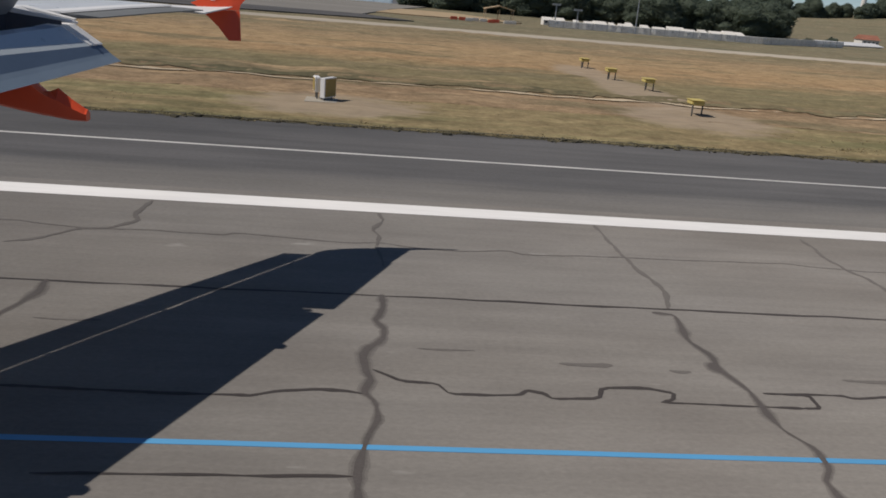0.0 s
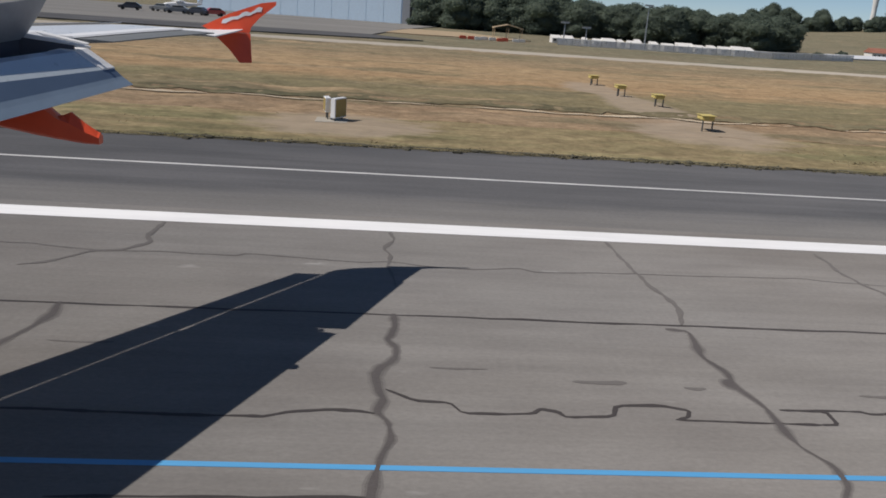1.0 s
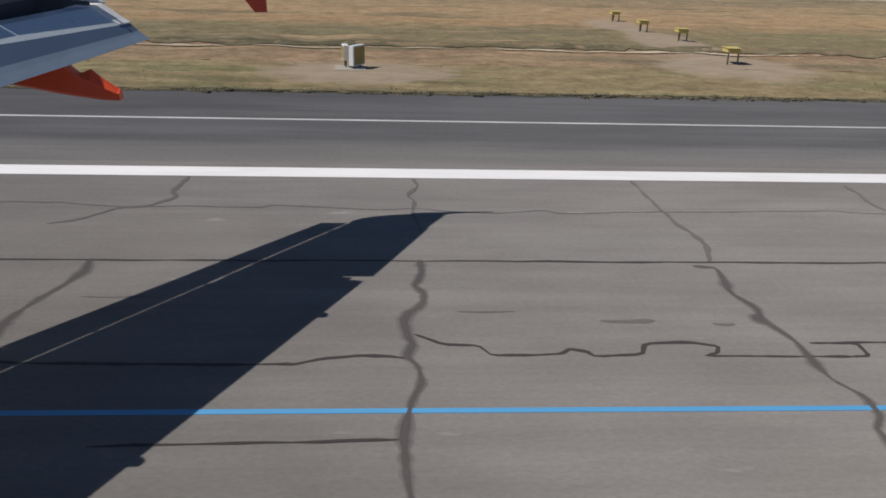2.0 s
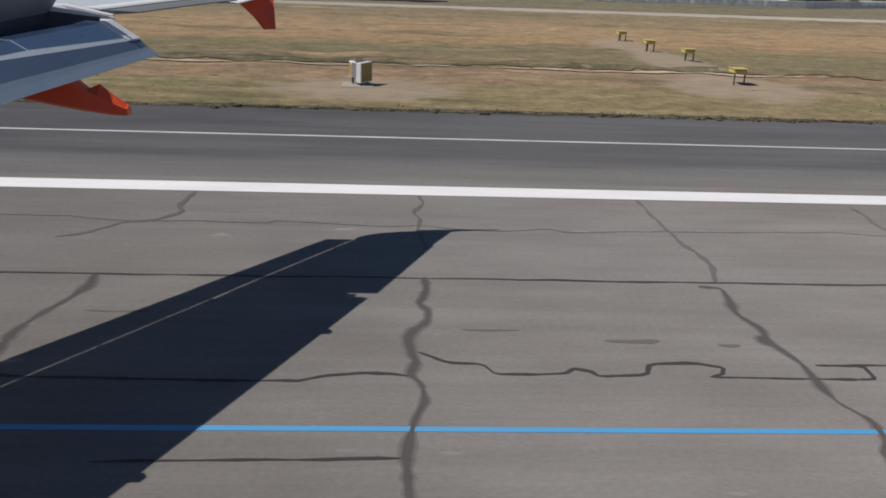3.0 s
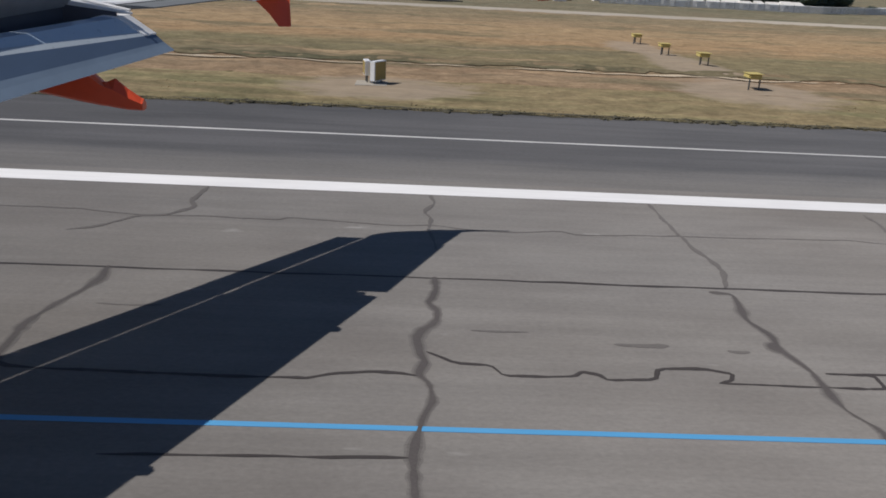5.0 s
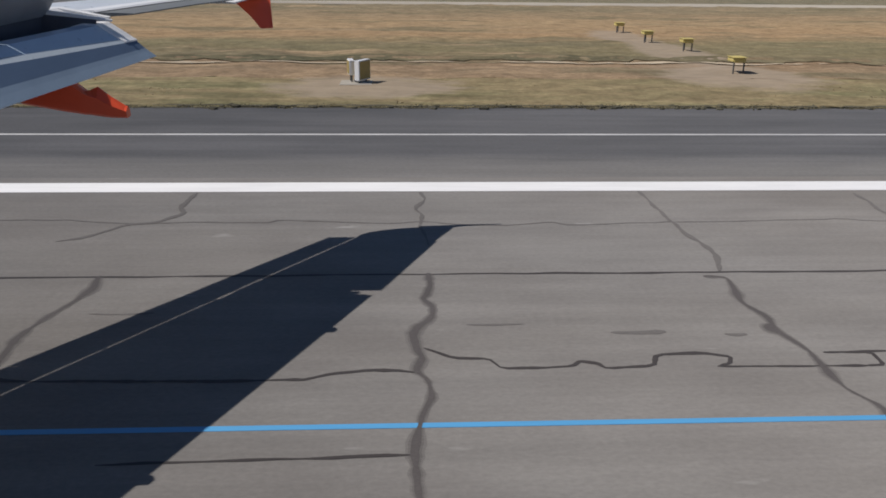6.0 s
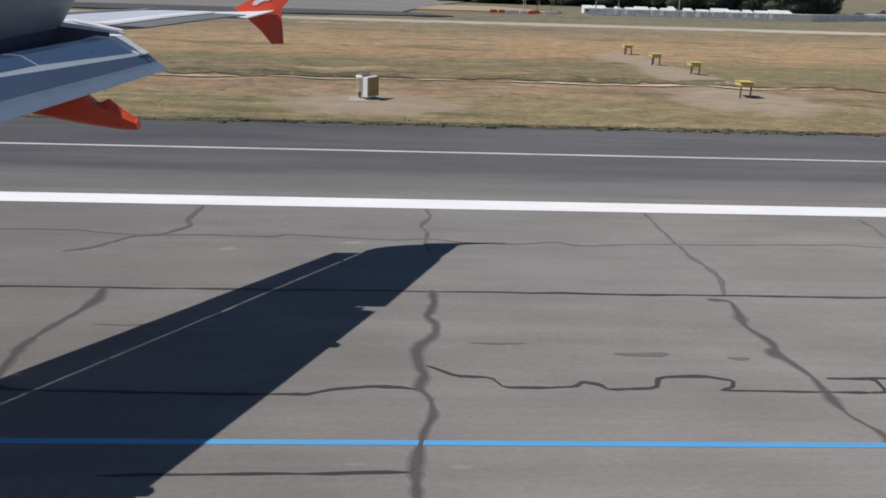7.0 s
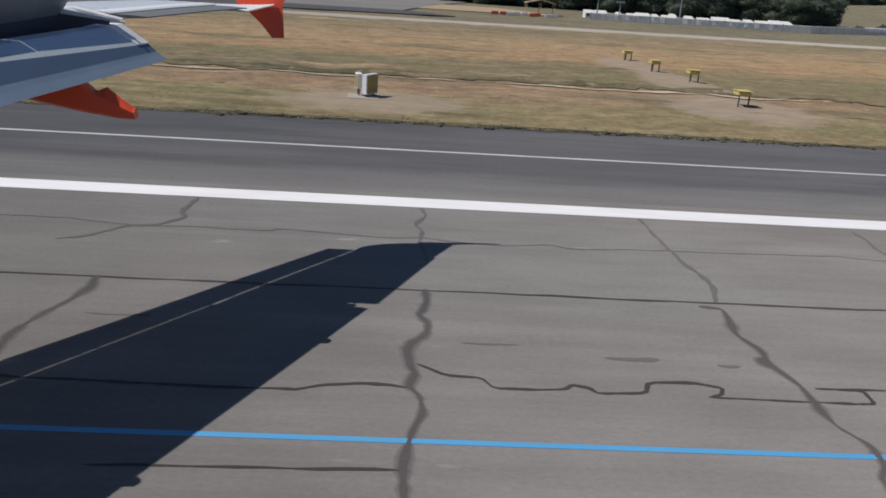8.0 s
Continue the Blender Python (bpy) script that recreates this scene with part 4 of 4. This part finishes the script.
def make_tree(height, spread, seed):
    rnd = random.Random(seed)
    t = tagged(empty("pine_tree"), "dark green dense pine in a shelter belt", "tree", "shelter belt pines")
    bm = bmesh.new()
    tube(bm, (0, 0, -0.3), (0.2, 0, height * 0.75), 0.35, 0.1, 8)
    for k in range(6):
        a = rnd.uniform(0, 6.28)
        z = height * rnd.uniform(0.3, 0.7)
        tube(bm, (0.1, 0, z), (spread * 0.6 * math.cos(a), spread * 0.6 * math.sin(a), z + 1.6), 0.1, 0.03, 5)
    part("trunk", bm, M_BARK, t)
    bm = bmesh.new()
    for k in range(13):
        a, u = k * 2.4 + rnd.uniform(-0.5, 0.5), (k + 0.5) / 13
        z = height * (0.16 + 0.68 * u)
        r = spread * (0.5 if u < 0.75 else 0.22) * rnd.uniform(0.6, 1.1)
        w = spread * rnd.uniform(0.5, 0.68) * (1 if u < 0.8 else 0.8)
        crown_mass(bm, Vector((r * math.cos(a), r * math.sin(a), z)), Vector((w, w, w * rnd.uniform(0.9, 1.3))), 640, 0.2, rnd)
    part("crown", bm, M_LEAF, t)
    return t


kinds = [make_tree(14, 4.6, 1), make_tree(12, 4.2, 2), make_tree(15.5, 5.0, 3)]
rnd = random.Random(11)
for k in range(116):
    u = (k % 58 + 0.5 * (k // 58)) / 58
    x = 12.0 + 80.5 * u + rnd.uniform(-0.9, 0.9)
    m = pose(x, 200 + rnd.uniform(-3, 5) + 6 * (k // 58) - 14 * u, 0, 0, 0, rnd.uniform(0, 360)) @ Matrix.Diagonal((1.0 - 0.12 * u, 1.0 - 0.12 * u, (0.66 - 0.34 * u + 0.15 * u * u) * rnd.uniform(0.9, 1.08), 1))
    if k < 3:
        kinds[k].matrix_basis = m
    else:
        c = copy_thing(kinds[k % 3], m)
        c.matrix_basis = m


def hill_z(x, y):
    rise = 4.2 + 5.2 * min(1.0, max(-0.6, (x - 205) / 75))
    return -0.5 + rise * max(0.0, min(1.0, (y - 282) / 110)) + 0.5 * noise.noise((x * 0.03, y * 0.03, 0))


for k, (x, size) in enumerate(((186, 0.7), (189, 0.8), (192, 0.8), (196, 0.85), (198.5, 0.8), (201, 0.9), (203.5, 0.8), (206, 0.9), (210, 0.8), (219, 0.8), (222, 0.95), (225, 0.8), (229, 0.5), (234, 0.45), (237, 0.5), (240, 0.55), (243, 0.5), (246, 0.6), (249, 0.6), (252, 0.6), (255, 0.5), (259, 0.65), (263, 0.7), (267, 0.75), (271, 0.6), (275, 0.6), (279, 0.65), (283, 0.6), (288, 0.6), (294, 0.6), (300, 0.6))):
    y = 432 + rnd.uniform(-6, 8)
    m = pose(x, y, hill_z(x, y) - 1.2, 0, 0, rnd.uniform(0, 360)) @ Matrix.Diagonal((size * 1.35, size * 1.35, size * rnd.uniform(0.75, 1.15), 1))
    c = copy_thing(kinds[k % 3], m)
    c.matrix_basis = m
    tagged(c, "dark green pine standing on the hill crest")

bm = bmesh.new()
bmesh.ops.create_grid(bm, x_segments=80, y_segments=30, size=1, matrix=Matrix.LocRotScale((360, 430, 0), None, (240, 150, 1)))
for v in bm.verts:
    v.co.z = hill_z(v.co.x, v.co.y)
tagged(finish("ground_hill", bm, M_FIELD, smooth=True), "low grassy hill behind the airfield", "hill", kind="structure")


def container(x, y, w, h, mat, label):
    bm = bmesh.new()
    loft(bm, [[(x, -1.2, 0), (x, 1.2, 0), (x, 1.2, h), (x, 0.9, h), (x, -1.2, h * 0.66)] for x in (-w / 2, w / 2)])
    c = tagged(empty("site_cabin", (x, y, 0.0)), label, "cabin", "site cabins along the fence")
    part("body", bm, M_WALL, c)
    for k in range(max(1, int(w / 2.5))):
        bm = bmesh.new()
        box(bm, -w / 2 + 0.2 + 2.4 * k, -w / 2 + 0.7 + 2.4 * k, -1.23, -1.205, h * 0.3, h * 0.55)
        part("window", bm, M_GLASS, c)


rnd = random.Random(21)
for k in range(17):
    x = 31 + 2.1 * k + rnd.uniform(-0.6, 0.6)
    container(x, 147 + rnd.uniform(-2, 3), rnd.uniform(0.8, 2.2), rnd.uniform(1.15, 1.5), M_WALL, "low white site cabin behind the airfield fence")
for k in range(9):
    b = tagged(empty("barrier", (13.5 + 1.15 * k + rnd.uniform(-0.3, 0.3), 136.6 + rnd.uniform(-1.5, 1.5), 0.05)), "red and white plastic road barrier", "barrier", "barriers at the works")
    bm = bmesh.new()
    box(bm, -0.55, 0.55, -0.18, 0.18, 0, 0.5, 0.06)
    part("body", bm, M_RED if k in (0, 1, 5, 6) else M_WALL, b)

bm = bmesh.new()
slab(bm, [(0.5, 141), (9, 140), (25, 141.5), (24, 150), (16, 168), (6, 168)], -0.3, 0.19)
tagged(finish("ground_works_yard", bm, M_SOIL), "bare sandy soil yard at the works", "soil", kind="structure")

M_BEIGE = paint("beige_scaffold_paint", (0.5, 0.38, 0.24), 0.6, 0.2)
shelter = tagged(empty("open_shelter", (22.3, 150, 0.0)), "beige open-sided site shelter on thin posts", "shelter")
bm = bmesh.new()
loft(bm, [[(-2.6, y, 1.95), (0, y, 2.55), (2.6, y, 1.95), (2.6, y, 1.8), (0, y, 2.4), (-2.6, y, 1.8)] for y in (-1.2, 1.2)])
part("roof", bm, M_BEIGE, shelter)
for px in (-2.4, 0, 2.4):
    for py in (-1.1, 1.1):
        bm = bmesh.new()
        tube(bm, (px, py, -0.1), (px, py, 1.9), 0.06, n=6)
        part("post", bm, M_BEIGE, shelter)

M_MESH = paint("galvanised_mesh", (0.8, 0.8, 0.8), 0.6, 0.25)
fence_run = tagged(empty("airfield_fence", (0, 0, 0)), "pale grey mesh airfield fence on posts", "fence")
WAY = [(28.8 + 2.4 * k, 138.0) for k in range(16)]
WAY += [(64.8 + 2.0 * k, 138.0 + 1.3 * k) for k in range(1, 12)]
for k, (x, y) in enumerate(WAY):
    bm = bmesh.new()
    tube(bm, (x, y, -0.1), (x, y, 1.25), 0.05, n=6)
    part("post", bm, M_STEEL, fence_run)
    if k:
        ax, ay = WAY[k - 1]
        bm = bmesh.new()
        for q in range(9):
            z = 0.12 + 0.125 * q
            tube(bm, (ax, ay, z), (x, y, z), 0.05, n=4)
        for q in range(1, 8):
            px, py = ax + (x - ax) * q / 8, ay + (y - ay) * q / 8
            tube(bm, (px, py, 0.1), (px, py, 1.15), 0.03, n=4)
        part("mesh_panel", bm, M_MESH, fence_run)

low_shed = tagged(empty("long_shed", (96, 167, 0)), "long low shed with a white sloping roof", "shed")
low_shed.rotation_euler.z = math.atan2(10, 20)
bm = bmesh.new()
box(bm, -10.5, 10.5, -0.9, 0.9, -0.3, 0.3)
part("wall", bm, M_WALL, low_shed)
bm = bmesh.new()
loft(bm, [[(x, -1.2, 0.3), (x, 1.2, 0.85), (x, 1.2, 0.75), (x, -1.2, 0.2)] for x in (-11, 11)])
part("roof", bm, M_LETTER, low_shed, "white sloping roof")


def bush(x, y, r, seed):
    rnd = random.Random(seed)
    b = tagged(empty("bush", (x, y, 0)), "rounded dark green bush on the airfield grass", "bush", "airfield bushes")
    bm = bmesh.new()
    for k in range(5):
        leaf_cloud(bm, (rnd.uniform(-0.6, 0.6) * r, rnd.uniform(-0.4, 0.4) * r, r * rnd.uniform(0.3, 0.7)), (r * 0.6, r * 0.6, r * 0.55), 70, 0.2, rnd)
    part("leaves", bm, M_LEAF, b)
    bm = bmesh.new()
    tube(bm, (0, 0, -0.2), (0, 0, r * 0.6), 0.07, 0.04, 6)
    part("stem", bm, M_BARK, b)


for k, (x, y, r) in enumerate(((83.5, 158.5, 1.0), (93.5, 168.5, 1.2), (112.5, 177, 1.7), (116.5, 178, 1.6), (81, 187, 1.5), (7.4, 200, 1.5))):
    bush(x, y, r, 60 + k)


def mast(x, y, h):
    m = tagged(empty("lamp_mast", (x, y, 0)), "thin grey steel lamp mast", "mast")
    bm = bmesh.new()
    tube(bm, (0, 0, -0.1), (0, 0, h), 0.13, 0.07, 8)
    part("pole", bm, M_STEEL, m)
    bm = bmesh.new()
    box(bm, -0.7, 0.7, -0.15, 0.15, h, h + 0.3)
    part("lamp_head", bm, M_STEEL, m)


mast(44.3, 142, 7.0)
mast(34.5, 143, 2.8)
mast(31, 144, 3.4)


def house(x, y, z):
    h = tagged(empty("house", (x, y, z)), "small white house with a red tiled roof", "house")
    h.scale = (0.32, 0.4, 0.46)
    bm = bmesh.new()
    box(bm, -6, 6, -4, 4, -1, 3.2)
    part("wall", bm, M_WALL, h)
    bm = bmesh.new()
    loft(bm, [[(-6.6, -4.6, 3.1), (-6.6, 4.6, 3.1), (-6.6, 0, 5.2)], [(6.6, -4.6, 3.1), (6.6, 4.6, 3.1), (6.6, 0, 5.2)]])
    part("roof", bm, M_ROOF, h)
    for k in (-4, -1, 2, 4.5):
        bm = bmesh.new()
        box(bm, k - 0.5, k + 0.5, -4.06, -4.01, 1.0, 2.3)
        part("window", bm, M_GLASS, h)


house(106.5, 178, 0.0)


def tower(x, y):
    t = tagged(empty("control_tower", (x, y, 4)), "slender pale control tower", "tower")
    bm = bmesh.new()
    tube(bm, (0, 0, -2), (0, 0, 14), 1.7, 1.2, 16)
    tube(bm, (0, 0, 14), (0, 0, 21), 1.2, 1.6, 16)
    part("shaft", bm, M_WALL, t)
    bm = bmesh.new()
    tube(bm, (0, 0, 21), (0, 0, 24), 1.8, 2.8, 16)
    part("cab", bm, M_CLAD_GREY, t)
    bm = bmesh.new()
    tube(bm, (0, 0, 24), (0, 0, 24.6), 3.0, 2.8, 16)
    part("roof", bm, M_WALL, t)


tower(257, 440)


def car(x, y, mat, heading, label):
    c = tagged(empty("car"), label, "car", "cars parked by the apron")
    c.matrix_basis = pose(x, y, 0.2, 0, 0, heading)
    bm = bmesh.new()
    prof = ((-2.1, 0.35), (-2.1, 0.8), (-1.2, 0.95), (-0.6, 1.45), (1.1, 1.45), (1.8, 0.95), (2.1, 0.85), (2.1, 0.35))
    loft(bm, [[(px, s * (0.85 if pz < 1.2 else 0.68), pz) for px, pz in prof] for s in (-1, 1)])
    body = part("body", bm, mat, c)
    bm = bmesh.new()
    loft(bm, [[(px, s, pz) for px, pz in ((-1.0, 1.0), (-0.55, 1.38), (1.05, 1.38), (1.6, 1.0))] for s in (-0.8, 0.8)])
    part("window", bm, M_GLASS, c)
    for wx in (-1.3, 1.3):
        for wy in (-0.78, 0.78):
            bm = bmesh.new()
            tube(bm, (wx, wy - 0.1, 0.32), (wx, wy + 0.1, 0.32), 0.32, n=14)
            part("wheel", bm, M_TYRE, c)


for x, y, heading, tone, name in ((-46.5, 168, 12, 2, "dark"), (-41.5, 171, -20, 1, "grey"), (-37.2, 165, 5, 1, "grey"), (-33.2, 163, -14, 2, "dark"), (-30.5, 164, 25, 3, "red")):
    car(x, y, M_CAR[tone], heading, name + " car parked beside the apron road")


def light_aircraft(x, y, heading):
    c = tagged(empty("light_aircraft"), "small white high-wing aircraft parked by the cars", "aircraft")
    c.matrix_basis = pose(x, y, 0.2, 0, 0, heading)
    bm = bmesh.new()
    rings = []
    for px, r, z in ((-3.4, 0.12, 1.25), (-2.9, 0.4, 1.2), (-1.6, 0.55, 1.25), (-0.2, 0.62, 1.4), (1.2, 0.45, 1.4), (4.0, 0.12, 1.6)):
        rings.append([(px, r * math.cos(math.tau * k / 12), z + r * math.sin(math.tau * k / 12)) for k in range(12)])
    loft(bm, rings)
    part("fuselage", bm, M_LETTER, c)
    for name, x0, x1, half, z, t in (("wing", -1.2, 0.3, 5.2, 2.0, 0.14), ("tailplane", 3.3, 4.0, 1.6, 1.65, 0.06)):
        bm = bmesh.new()
        box(bm, x0, x1, -half, half, z, z + t, 0.03)
        part(name, bm, M_LETTER, c)
    bm = bmesh.new()
    loft(bm, [[(3.1, q, 1.65), (4.1, q, 1.65), (4.3, q, 2.75), (3.8, q, 2.75)] for q in (-0.04, 0.04)])
    part("fin", bm, M_LETTER, c)
    for px, py in ((-2.4, 0), (-0.2, -0.9), (-0.2, 0.9)):
        bm = bmesh.new()
        tube(bm, (px, py - 0.07, 0.22), (px, py + 0.07, 0.22), 0.22, n=14)
        wheel = part("wheel", bm, M_TYRE, c)
        bm = bmesh.new()
        tube(bm, (px, py, 0.22), (px, py * 0.5, 1.1), 0.05, n=6)
        part("leg", bm, M_STEEL, wheel)


light_aircraft(-40.0, 181, 20)
